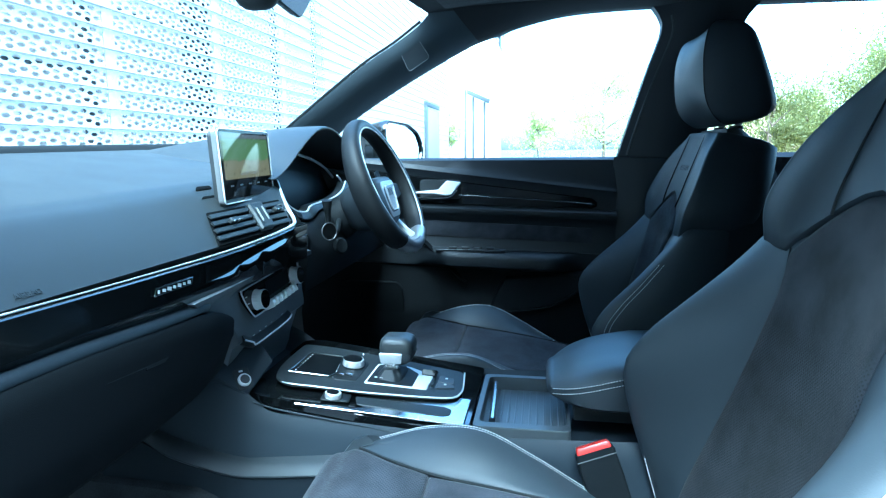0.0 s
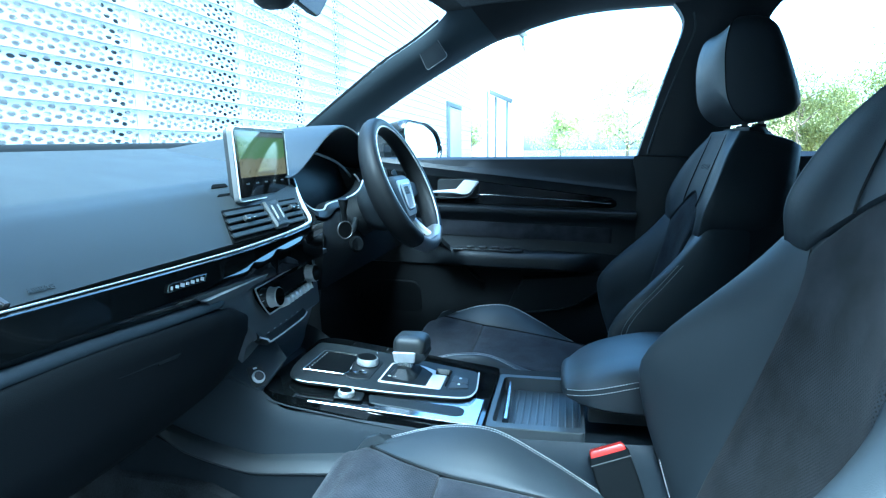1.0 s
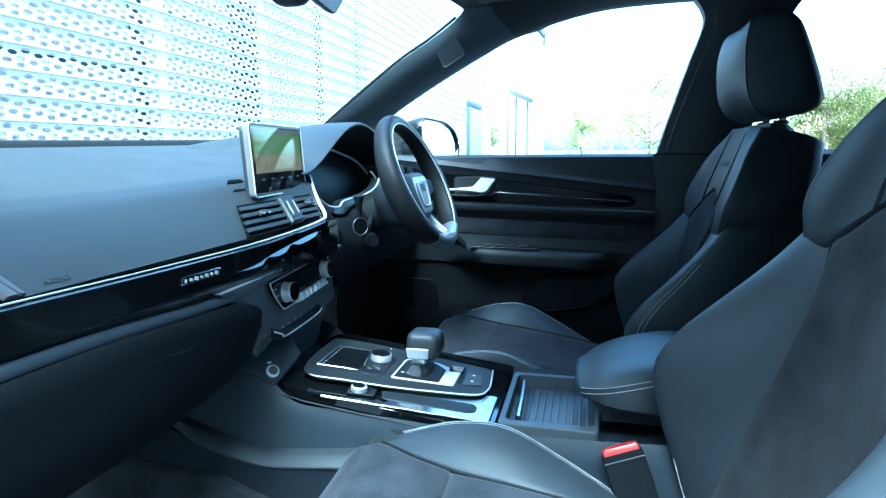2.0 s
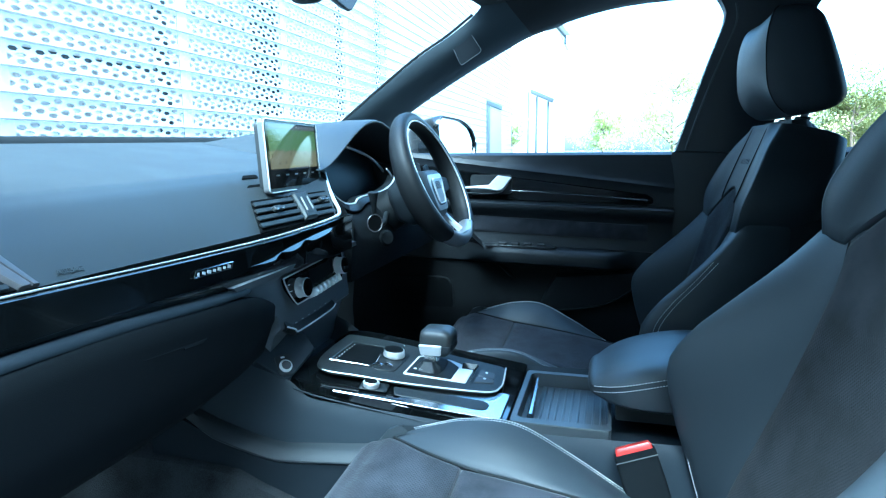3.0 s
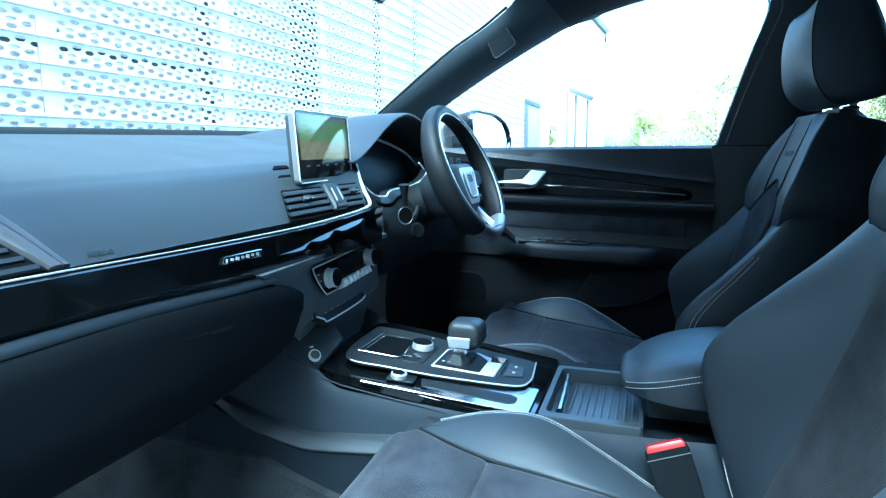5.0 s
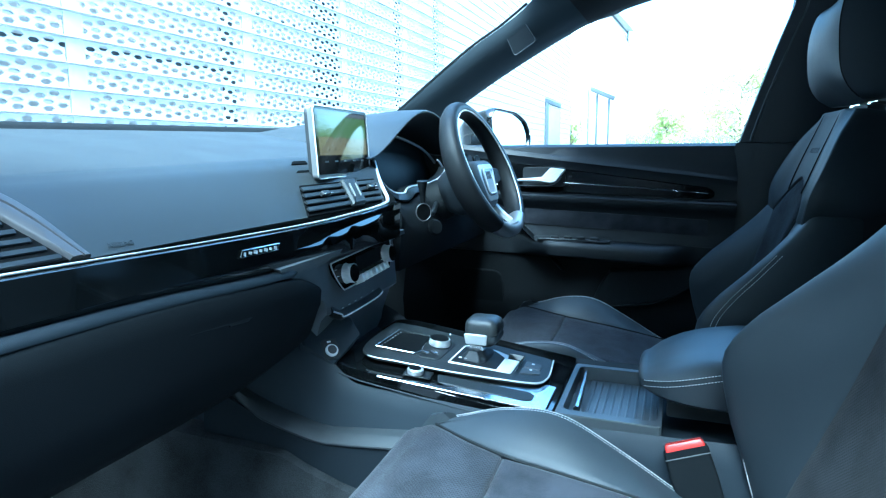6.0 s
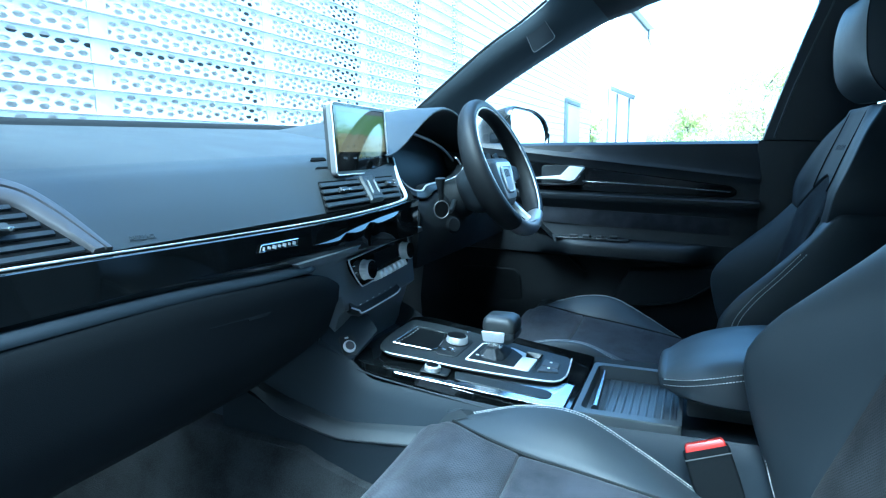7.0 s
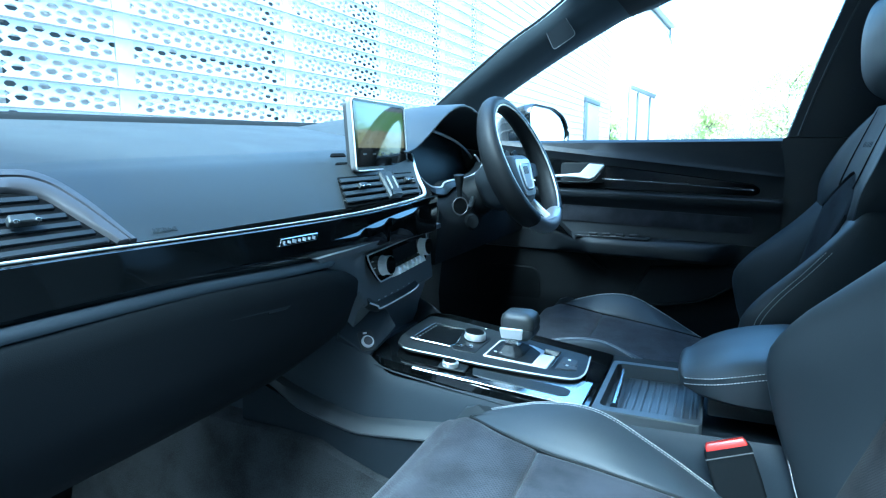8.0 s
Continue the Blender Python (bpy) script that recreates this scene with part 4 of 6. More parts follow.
bar = part("button_bar", loft(bar_rows), DASH, stack, "row of dark push buttons")
part("bar_edge", tube([Vector(r[2]) + Vector((0, -0.0006, -0.001)) for r in bar_rows], 0.0014, 40, 6), PALE_SILVER, bar)
for k in range(6):
    part("button_mark", rbox((0.006, 0.0025, 0.0006), (-0.088 + k * 0.021, 0.534, 0.8415 + k * 0.0012), (42, 0, 0), 0.0), WHITE_PRINT, bar)

# ---- infotainment screen ----
screen = thing("infotainment_screen", (0, 0.575, 1.045), "upright infotainment screen in a silver frame showing a map", "screen")
SC = axes((-0.0095, 0.5705, 1.103), (0.228, 0.022, 0), (0, 0.06, 1))
W2, H2 = 0.1075, 0.057
part("housing", prism(rounded([(-W2, -H2), (W2, -H2), (W2, H2), (-W2, H2)], 0.009), 0.0085, SC @ Matrix.Translation((0, 0, -0.0045)), 0.002), FRAME, screen, "satin silver frame")
part("rear_case", prism(rounded([(-W2 + 0.006, -H2 + 0.004), (W2 - 0.006, -H2 + 0.004), (W2 - 0.006, H2 - 0.004), (-W2 + 0.006, H2 - 0.004)], 0.009), 0.009, SC @ Matrix.Translation((0, 0, -0.013))), DARK, screen, "dark rear case")
part("frame_edge", tube([SC @ Vector((x * 0.985, y * 0.975, 0.0042)) for x, y in rounded([(-W2, -H2), (W2, -H2), (W2, H2), (-W2, H2)], 0.009) + [(-W2, -H2 + 0.009)]], 0.0011, 21, 6, smooth=False), PALE_SILVER, screen)
display = part("display", prism(rounded([(-W2 + 0.0050, -H2 + 0.0075), (W2 - 0.0085, -H2 + 0.0075), (W2 - 0.0085, H2 - 0.0060), (-W2 + 0.0050, H2 - 0.0060)], 0.005), 0.0015, SC @ Matrix.Translation((0, 0, 0.0035))), DISPLAY, screen, "glossy display with a dark menu bar")
rnd = random.Random(5)
bank_line = [(-0.0955 + 0.0095 * k, 0.008 + rnd.uniform(-0.0015, 0.0015)) for k in range(21)]
for name, ring, mat in (("map_header", [(-0.0955, 0.0425), (0.0945, 0.0425), (0.0945, 0.0490), (-0.0955, 0.0490)], MAP_HEAD),
                        ("map_meadow", [*bank_line, (0.0945, 0.0420), (-0.0955, 0.0420)], MAP_GREEN),
                        ("map_ground", [(-0.0955, -0.0200), (0.0945, -0.0200), *[(x, y - 0.0003) for x, y in bank_line[::-1]]], MAP_TAN)):
    part(name, prism(ring, 0.0002, SC @ Matrix.Translation((0, 0, 0.0050))), mat, display)
for k in range(9):
    x, y = -0.085 + 0.020 * k + rnd.uniform(-0.006, 0.006), rnd.uniform(-0.016, 0.004)
    part("map_mark", prism([(x, y), (x + rnd.uniform(0.003, 0.008), y), (x + 0.005, y + 0.004), (x, y + 0.003)], 0.0002, SC @ Matrix.Translation((0, 0, 0.0053))), MAP_SHADE, display)
for k in range(5):
    part("menu_bar_mark", prism([(-0.080 + 0.036 * k, -0.031), (-0.068 + 0.036 * k, -0.031), (-0.068 + 0.036 * k, -0.0285), (-0.080 + 0.036 * k, -0.0285)], 0.0002, SC @ Matrix.Translation((0, 0, 0.0051))), SATIN, display)
# near-black plates paint the shade of the gaps beside the screen
for k, (x0, q0, q1) in enumerate(((-0.140, 0.1005, 0.1075), (-0.146, 0.0840, 0.0885))):
    part("recess", prism(rounded([(x0, q0), (-0.095, q0), (-0.095, q1), (x0 + 0.010, q1)], 0.004), 0.0015, face_frame(0, 0, 0.0026 - 0.0008 * k), 0.0003), SHADE_BLACK, screen)
part("stand", rbox((0.20, 0.022, 0.030), (-0.005, 0.592, 1.050), bevel=0.006), DASH, screen)
part("foot", rbox((0.12, 0.03, 0.02), (0, 0.585, 1.045), bevel=0.005), DARK, screen)

# ---- steering wheel ----
WC = Vector((0.367, 0.432, 1.047))
WM = axes(WC, (1, 0, 0), (0, 0.135, 0.292))
wheel = thing("steering_wheel", WC + Vector((0, 0.1, -0.05)), "black leather three-spoke steering wheel with flat bottom", "steering wheel")
RW, RT = 0.1430, 0.0163


def rim_point(a):
    """Places round the rim, from the top, flattened below."""
    x, z = RW * 1.14 * math.sin(a), RW * math.cos(a)
    return Vector((x, max(z, -0.132 - 0.012 * math.cos(x / RW * 1.5)), 0))


def rim_mesh(a0, a1, n, rad):
    rings = []
    for i in range(n + 1):
        a = a0 + (a1 - a0) * i / n
        p, d = rim_point(a), (rim_point(a + 0.01) - rim_point(a - 0.01)).normalized()
        side = Vector((d.y, -d.x, 0))
        rings.append([WM @ (p + side * math.cos(t) * rad * 0.95 + Vector((0, 0, math.sin(t) * rad * (1.12 if math.sin(t) > 0 else 1.15 + 0.75 * max(0.0, math.sin(abs(a) - 0.35)) ** 2)))) for t in [2 * math.pi * k / 14 for k in range(14)]])
    return loft(rings)


part("rim", rim_mesh(-2.55, 2.55, 80, RT), RIM, wheel, "black leather rim")
part("rim_base", rim_mesh(2.56, 2 * math.pi - 2.56, 20, RT * 0.98), SILVER, wheel, "grey flat lower rim")
HUB = WM @ Matrix.Translation((0, 0, -0.020)) @ Matrix.Rotation(radians(8), 4, "X")
ho = rounded([(-0.060, 0.044), (0.060, 0.044), (0.074, 0.008), (0.048, -0.058), (-0.048, -0.058), (-0.074, 0.008)], 0.028, 8)
hub = part("airbag_cover", loft([[HUB @ Vector((x * k, y * k - 0.020, z)) for x, y in ho] for k, z in ((0.80, -0.075), (1.04, -0.050), (1.10, -0.026), (1.11, -0.010), (1.10, 0.0), (1.06, 0.009), (0.96, 0.016), (0.78, 0.0205), (0.55, 0.0225), (0.2, 0.023))]), LEATHER, wheel, "padded airbag cover", 60)
shield = rounded([(-0.036, 0.024), (0.036, 0.024), (0.025, -0.034), (-0.025, -0.034)], 0.010, 6)
part("hub_plate", prism(rounded([(-0.048, 0.033), (0.048, 0.033), (0.054, 0.016), (0.036, -0.048), (-0.036, -0.048), (-0.054, 0.016)], 0.010, 5), 0.0025, HUB @ Matrix.Translation((0, -0.018, 0.0195)), 0.001), SILVER, hub, "satin grey emblem plate")
emblem = part("emblem", prism(shield, 0.002, HUB @ Matrix.Translation((0, -0.018, 0.0215)), 0.0008), SILVER, hub, "chrome-edged shield emblem")
part("emblem_ring", tube([HUB @ Vector((x * 0.95, y * 0.95 - 0.018, 0.0240)) for x, y in [*shield, shield[0]]], 0.0016, len(shield) + 1, 6, smooth=False), PALE_SILVER, emblem)
bm = bmesh.new()
for k in range(4):
    rbox((0.0028, 0.017, 0.0012), (0, 0, 0), (0, 0, 0), 0.0, bm=bm)
    bmesh.ops.transform(bm, matrix=HUB @ Matrix.Translation((-0.0135 + k * 0.009, -0.010, 0.0240)), verts=bm.verts[-8:])
part("emblem_bars", bm, SATIN, emblem)
for sx in (-1, 1):
    sp = part("spoke", prism([(sx * x, y) for x, y in rounded([(0.055, 0.012), (0.134, 0.006), (0.136, -0.026), (0.060, -0.034)], 0.006)], 0.026, HUB @ Matrix.Translation((0, 0, -0.014)), 0.004), PLASTIC, wheel)
    part("thumb_wheel", disc(0.007, 0.008, HUB @ Matrix.Translation((sx * 0.092, -0.008, 0.004)), 18, 0.001), CHROME, sp)
    part("spoke_button", prism([(sx * x, y) for x, y in rounded([(0.075, -0.003), (0.125, -0.002), (0.122, -0.011), (0.078, -0.012)], 0.003)], 0.003, HUB @ Matrix.Translation((0, 0, 0.005)), 0.001), GLOSS, sp)
    bar = []
    for f in [k / 10 for k in range(11)]:
        x, y, z, w = 0.046 + 0.004 * f - 0.006 * f * f, -0.066 - 0.076 * f, -0.026 + 0.034 * f ** 1.4, 0.0070 + 0.002 * f
        bar.append([WM @ Vector((sx * (x + dx * w), y, z + dz)) for dx, dz in ((-1, -0.008), (-1, 0.002), (-0.7, 0.004), (0.7, 0.004), (1, 0.002), (1, -0.008))])
    part("lower_spoke", loft(bar), PALE_SILVER, wheel, "satin silver lower spoke")
part("rim_inlay", tube([WM @ (rim_point(-2.6 + 5.2 * k / 40) * 0.935 + Vector((0, 0, 0.0152))) for k in range(41)], 0.0017, 80, 6), PALE_SILVER, wheel, "thin silver inlay")
base_plate = part("base_plate", prism(rounded([(-0.050, -0.146), (0.050, -0.146), (0.046, -0.130), (-0.046, -0.130)], 0.004), 0.006, WM @ Matrix.Translation((0, 0, 0.009)), 0.001), SILVER, wheel)
for k in (-1, 1):
    part("badge_mark", rbox((0.003, 0.008, 0.001), (0, 0, 0), bevel=0.0003), DARK, base_plate).data.transform(Matrix.Translation(-BASE[wheel]) @ WM @ Matrix.Translation((0.030 + k * 0.003, -0.138, 0.0155)) @ Matrix.Translation(BASE[wheel]))
part("column_shroud", loft([[Vector((0.372 + w * math.cos(a), y, z + h * math.sin(a))) for a in [2 * math.pi * k / 18 for k in range(18)]] for y, z, w, h in ((0.455, 1.022, 0.032, 0.036), (0.47, 1.015, 0.040, 0.046), (0.52, 0.985, 0.048, 0.050), (0.60, 0.95, 0.055, 0.055))]), COLUMN, wheel, "dark steering column shroud")
for sx in (-1, 1):
    part("column_stalk", tube([(0.372 + sx * 0.05, 0.530, 0.975), (0.372 + sx * 0.13, 0.508, 0.962), (0.372 + sx * 0.186, 0.502, 0.976), (0.372 + sx * 0.203, 0.499, 1.010), (0.372 + sx * 0.207, 0.498, 1.032)], lambda t: 0.0055 if t < 0.7 else 0.0055 + 0.016 * (t - 0.7), 24, 10), COLUMN, wheel, "slim dark column stalk")
    part("shift_paddle", prism([(sx * x, y) for x, y in rounded([(0.075, 0.045), (0.11, 0.05), (0.10, -0.03), (0.08, -0.025)], 0.008)], 0.004, WM @ Matrix.Translation((0, 0, -0.036)), 0.001), DARK, wheel)

# ---- driver's door ----
DOOR = [(0.80, 1.090), (0.775, 1.101), (0.752, 1.103), (0.738, 1.096), (0.733, 1.075), (0.729, 1.058), (0.722, 1.050), (0.720, 1.046), (0.728, 1.030), (0.727, 0.970), (0.713, 0.968), (0.704, 0.963), (0.703, 0.950), (0.713, 0.940), (0.722, 0.925), (0.722, 0.880), (0.715, 0.853),
        (0.68, 0.853), (0.662, 0.848), (0.655, 0.834), (0.660, 0.812), (0.690, 0.801), (0.716, 0.798), (0.716, 0.74), (0.700, 0.70), (0.690, 0.66), (0.700, 0.58), (0.73, 0.45), (0.80, 0.45)]
door = thing("door_driver", (0.76, 0.3, 0.45), "closed dark driver's door with gloss inlay and armrest", "door", kind="structure")
upper, lower = [], []
for i in range(33):
    y = -0.10 + 0.88 * i / 32
    slope = (y - 0.2) * 0.105
    ring = []
    for x, z in DOOR:
        dz = slope * 1.1 if 1.0 < z < 1.06 else slope * 0.28 if 0.7 < z <= 1.0 else 0
        push = 0.0
        if 0.80 < z < 0.87 and x < 0.70:
            f = max(0.0, min(1.0, (y - 0.00) / 0.05)) * max(0.0, min(1.0, (0.44 - y) / 0.10))
            push = (0.712 - x) * (1 - f)
        ring.append((x + push, y, z + dz))
    upper.append([*ring[:23], (0.80, y, ring[22][2])])
    lower.append([(0.80, y, ring[22][2] - 0.001), (ring[22][0] + 0.002, y, ring[22][2] - 0.001), *ring[23:]])
part("door_panel", loft(upper), PLASTIC, door, "dark moulded door panel", 50)
# below the armrest the door panel changes to a darker, duller plastic
part("lower_door_panel", loft(lower), LID, door, "lower door panel in a darker, duller plastic", 50)
rows = []
for y in [-0.050, -0.047, -0.042, -0.034, -0.022, -0.005, 0.02, *[0.06 + 0.70 * k / 12 for k in range(13)]]:
    f = min(1.0, max(0.02, (y + 0.052) / 0.018)) ** 0.5
    hi, lo = 1.022 + (y - 0.2) * 0.125, 0.974 + (y - 0.2) * 0.028
    mid = 0.45 * hi + 0.55 * lo
    hi, lo = mid + (hi - mid) * f, mid + (lo - mid) * f
    rows.append([(0.7275, y, hi + 0.002), (0.7190, y, hi), (0.7222, y, lo), (0.7275, y, lo - 0.002)])
bm = loft(rows)
inlay = part("gloss_inlay", bm, INLAY, door, "piano black door inlay")
part("inlay_strip", tube([(0.7175, -0.036, 0.980), (0.7175, 0.1, 0.990), (0.7175, 0.20, 0.996), (0.7175, 0.32, 1.002)], 0.0017, 20, 6), CHROME, inlay, "chrome accent line")
HM = axes((0.705, 0.0, 1.02), (0, -1, 0), (0.22, 0, 1))
bm = prism(rounded([(-0.56, -0.004), (-0.442, -0.009), (-0.375, -0.003), (-0.353, 0.022), (-0.313, 0.018), (-0.338, -0.016), (-0.352, -0.019), (-0.385, -0.014), (-0.56, -0.012)], 0.003), 0.009, HM @ Matrix.Translation((0, 0, -0.004)), 0.0015)
handle = part("door_handle", bm, PALE_SILVER, door, "chrome door release lever")
part("handle_rail", tube([(0.716, 0.55, 0.997), (0.712, 0.44, 0.994), (0.709, 0.352, 0.995), (0.704, 0.322, 1.018)], 0.0024, 16, 6), CHROME, handle)
part("handle_cup", prism(rounded([(-0.07, -0.028), (0.045, -0.024), (0.045, 0.028), (-0.07, 0.028)], 0.01), 0.003, axes((0.7205, 0.36, 1.016), (0, -1, 0), (0, 0, 1)), 0.001), DARK, handle)
part("door_pull", loft([[(0.716, y + 0.012, z + 0.006), (0.690, y + 0.010, z + 0.004), (0.682, y, z), (0.690, y - 0.010, z - 0.005), (0.716, y - 0.012, z - 0.008)] for y, z in ((0.50, 0.945), (0.46, 0.915), (0.42, 0.880), (0.37, 0.832), (0.335, 0.795), (0.31, 0.770))]), LID, door, "slanting dark door pull")
sw = part("switch_plate", prism(rounded([(-0.095, -0.022), (0.095, -0.018), (0.095, 0.018), (-0.095, 0.022)], 0.008), 0.004, axes((0.687, 0.285, 0.853), (0, 1, 0), (-1, 0, 0.05)), 0.001), PLASTIC, door, "window switch plate")
for k in range(4):
    part("window_switch", rbox((0.018, 0.022, 0.008), (0.680, 0.23 + k * 0.034, 0.861), (0, 12, 0), 0.003), PLASTIC, sw)
part("plate_edge", tube([(0.668, 0.37, 0.858), (0.667, 0.29, 0.8585), (0.668, 0.21, 0.857)], 0.0008, 12, 6), SATIN, sw)
part("door_insert", panel(lambda u, v: (0.7195 - 0.002 * math.sin(math.pi * v), 0.62 - 0.66 * u, 0.882 + 0.042 * v + (0.62 - 0.66 * u - 0.2) * 0.04), 14, 6, 0.008, 0.003, out=(-1, 0, 0)), SUEDE, door, "dark suede door insert")
bm = prism(rounded([(-0.09, 0.06), (0.09, 0.06), (0.10, -0.06), (-0.02, -0.07), (-0.10, -0.02)], 0.03), 0.006, axes((0.699, 0.57, 0.70), (0, -1, 0), (0, 0, 1)), 0.003)
part("speaker_grille", bm, LID, door)
pocket = part("pocket", loft([[(0.712, y, hi + 0.002), (0.702, y, hi), (0.694, y, hi - 0.006), (0.690, y, (hi + lo) / 2), (0.684, y, lo), (0.690, y, lo - 0.006), (0.712, y, lo - 0.01)] for y, hi, lo in ((0.236, 0.690, 0.680), (0.215, 0.735, 0.683), (0.190, 0.779, 0.687), (0.12, 0.785, 0.697), (0.065, 0.790, 0.709), (0.02, 0.795, 0.735), (-0.02, 0.800, 0.765), (-0.07, 0.803, 0.79))]), LID, door, "moulded door pocket")
part("pocket_lip", tube([(0.680, 0.250, 0.673), (0.680, 0.19, 0.684), (0.680, 0.12, 0.694), (0.681, 0.065, 0.706), (0.683, 0.02, 0.731), (0.686, -0.03, 0.768)], 0.003, 24, 6), LID, pocket)
bm = loft([[(0.80, y, 1.098), (0.775, y, 1.109), (0.752, y, 1.112), (0.735, y, 1.100), (0.73, y, 1.05), (0.72, y, 0.9), (0.73, y, 0.45), (0.80, y, 0.45)] for y in (-0.29, -0.7, -1.1, -1.45)])
solid("door_rear", bm, DARK, "closed dark rear door panel", "door", "structure")

# ---- mirrors ----
mirror = thing("door_mirror", (1.03, 0.55, 1.10), "black exterior door mirror outside the driver's window", "mirror")
MM = axes((1.00, 0.538, 1.150), (1, -0.38, 0), (0, 0.10, 1))
mo = rounded([(-0.108, -0.068), (0.092, -0.068), (0.112, -0.020), (0.088, 0.032), (0.030, 0.060), (-0.085, 0.070), (-0.112, 0.045)], 0.022, 6)
rows = [[MM @ Vector((x * k, y * k, z)) for x, y in mo] for k, z in ((0.95, 0.008), (1.0, 0.0), (1.0, -0.02), (0.96, -0.06), (0.84, -0.11), (0.62, -0.15), (0.3, -0.168))]
rows.insert(0, [MM @ Vector((x * 0.90, y * 0.89, 0.006)) for x, y in mo])
rows.insert(0, [MM @ Vector((x * 0.89, y * 0.88, -0.006)) for x, y in mo])
part("mirror_shell", loft(rows), GLOSS, mirror, "gloss black mirror shell")
part("mirror_glass", prism([(x * 0.885, y * 0.875) for x, y in mo], 0.003, MM @ Matrix.Translation((0, 0, -0.004))), MIRROR, mirror, "bright mirror glass")
part("mirror_arm", rbox((0.13, 0.05, 0.035), (0.86, 0.62, 1.085), (0, 0, 10), 0.012), GLOSS, mirror)
part("indicator_lamp", disc(0.004, 0.002, MM @ Matrix.Translation((0.101, -0.010, 0.006)), 12, 0.0005), WHITE_PRINT, mirror)

rear = thing("rear_view_mirror", (0.02, 0.56, 1.40), "dark interior rear-view mirror hanging behind the windscreen", "mirror")
bm = rbox((0.060, 0.075, 0.075), (0.045, 0.562, 1.393), bevel=0.028, seg=4)
part("sensor_housing", bm, DARK, rear)
RM = axes((0.155, 0.545, 1.412), (1, -0.06, 0.05), (0.0, -0.42, 0.9))
ro = rounded([(-0.050, -0.026), (0.060, -0.044), (0.085, 0.035), (-0.060, 0.045)], 0.016, 5)
part("mirror_case", loft([[RM @ Vector((x * k, y * k, z)) for x, y in ro] for k, z in ((0.94, 0.006), (1, 0.002), (1, -0.012), (0.8, -0.03))]), DARK, rear)
part("mirror_glass", prism([(x * 0.90, y * 0.88) for x, y in ro], 0.001, RM @ Matrix.Translation((0, 0, 0.006))), GREYED_MIRROR, rear)
part("mirror_stem", tube([(0.10, 0.58, 1.41), (0.06, 0.62, 1.43), (0.04, 0.60, 1.47)], 0.012, 8, 8), DARK, rear)

visor = thing("sun_visor", (0.36, 0.30, 1.46), "dark folded sun visor under the roof lining", "sun visor")
part("visor_panel", panel(lambda u, v: (0.16 + 0.40 * u, 0.36 - 0.16 * v - 0.03 * u, 1.455 + 0.016 * v), 8, 6, 0.018, 0.004, out=(0, 0, -1)), LINING, visor)
TAG = [Vector(p) for p in ((0.6330, 0.459, 1.379), (0.6235, 0.409, 1.404), (0.6475, 0.382, 1.362), (0.6560, 0.440, 1.328))]
tag = thing("pillar_tag", sum(TAG, Vector()) / 4, "small dark airbag cover tag on the pillar", "trim", kind="structure")
tn = (TAG[1] - TAG[0]).cross(TAG[3] - TAG[0]).normalized()
tn = tn if tn.x < 0 else -tn
TM = axes(sum(TAG, Vector()) / 4 + tn * 0.004, TAG[1] - TAG[0], tn.cross(TAG[1] - TAG[0]))
TMI = TM.inverted()
to2 = rounded([tuple((TMI @ p)[:2]) for p in TAG], 0.010)
part("tag_plate", prism(to2, 0.005, TM, 0.001), LEATHER, tag)
part("tag_edge", tube([TM @ Vector((x, y, 0.0046)) for x, y in [*to2, to2[0]]], 0.0006, len(to2) + 1, 5, smooth=False), SILVER, tag)


# ---- centre console ----
console = thing("centre_console", (0, 0.2, FLOOR_Z), "black centre console with gloss deck and chrome trim", "console")
def deck(x, y, out=0.0):
    """A place on the deck, which rises towards the dashboard."""
    return Vector((x, y, 0.700 + 0.13 * y + out))


def deck_axes(x, y, out=0.0):
    return axes(deck(x, y, out), (1, 0, 0), (0, 1, 0.13))


body_line = [(1.02, 0.80), (0.80, 0.80), (0.62, 0.80), (0.56, 0.785), (0.525, 0.764), (0.50, 0.746), (0.47, 0.738), (0.40, 0.735), (0.19, 0.722), (0.10, 0.722), (-0.10, 0.730), (-0.45, 0.74)]
rows = []
for p in spline([(0, y, z) for y, z in body_line], 34):
    y, z = p.y, p.z
    w = 0.142 + 0.012 * max(0.0, 0.2 - y)
    rows.append([(-w + 0.006, y, z + 0.001), (-w, y, z - 0.006), (-w - 0.006, y, z - 0.03), (-w - 0.014, y, z - 0.08), (-w - 0.018, y, 0.60), (-w - 0.02, y, 0.36), (w + 0.02, y, 0.36), (w + 0.014, y, z - 0.08), (w, y, z - 0.006), (w - 0.006, y, z + 0.001), (w - 0.04, y, z - 0.035), (-w + 0.04, y, z - 0.035)])
part("console_body", loft(rows), SIDE, console, "grained black console body")
out = rounded([(-0.138, 0.505), (-0.118, 0.535), (0.118, 0.535), (0.138, 0.505), (0.138, 0.192), (-0.138, 0.192)], 0.012)
bm = prism([(x, y) for x, y in out], 0.030, Matrix(((1, 0, 0, 0), (0, 1, 0, 0), (0, 0.13, 1, 0.668), (0, 0, 0, 1))), 0.0005)
gloss = part("gloss_deck", bm, GLOSS, console, "piano black deck")
part("deck_edge", tube([(-0.1395, 0.515, 0.753), (-0.1405, 0.49, 0.7475), (-0.1415, 0.45, 0.7415), (-0.1415, 0.194, 0.7085)], 0.0013, 20, 6), SIDE, gloss)
SHEAR = Matrix(((1, 0, 0, 0), (0, 1, 0, 0), (0, 0.13, 1, 0.698), (0, 0, 0, 1)))


def deck_plate(name, outline, depth, lift, mat, parent, label="", bevel=0.001):
    return part(name, prism(outline, depth, Matrix.Translation((0, 0, lift)) @ SHEAR, bevel), mat, parent, label)


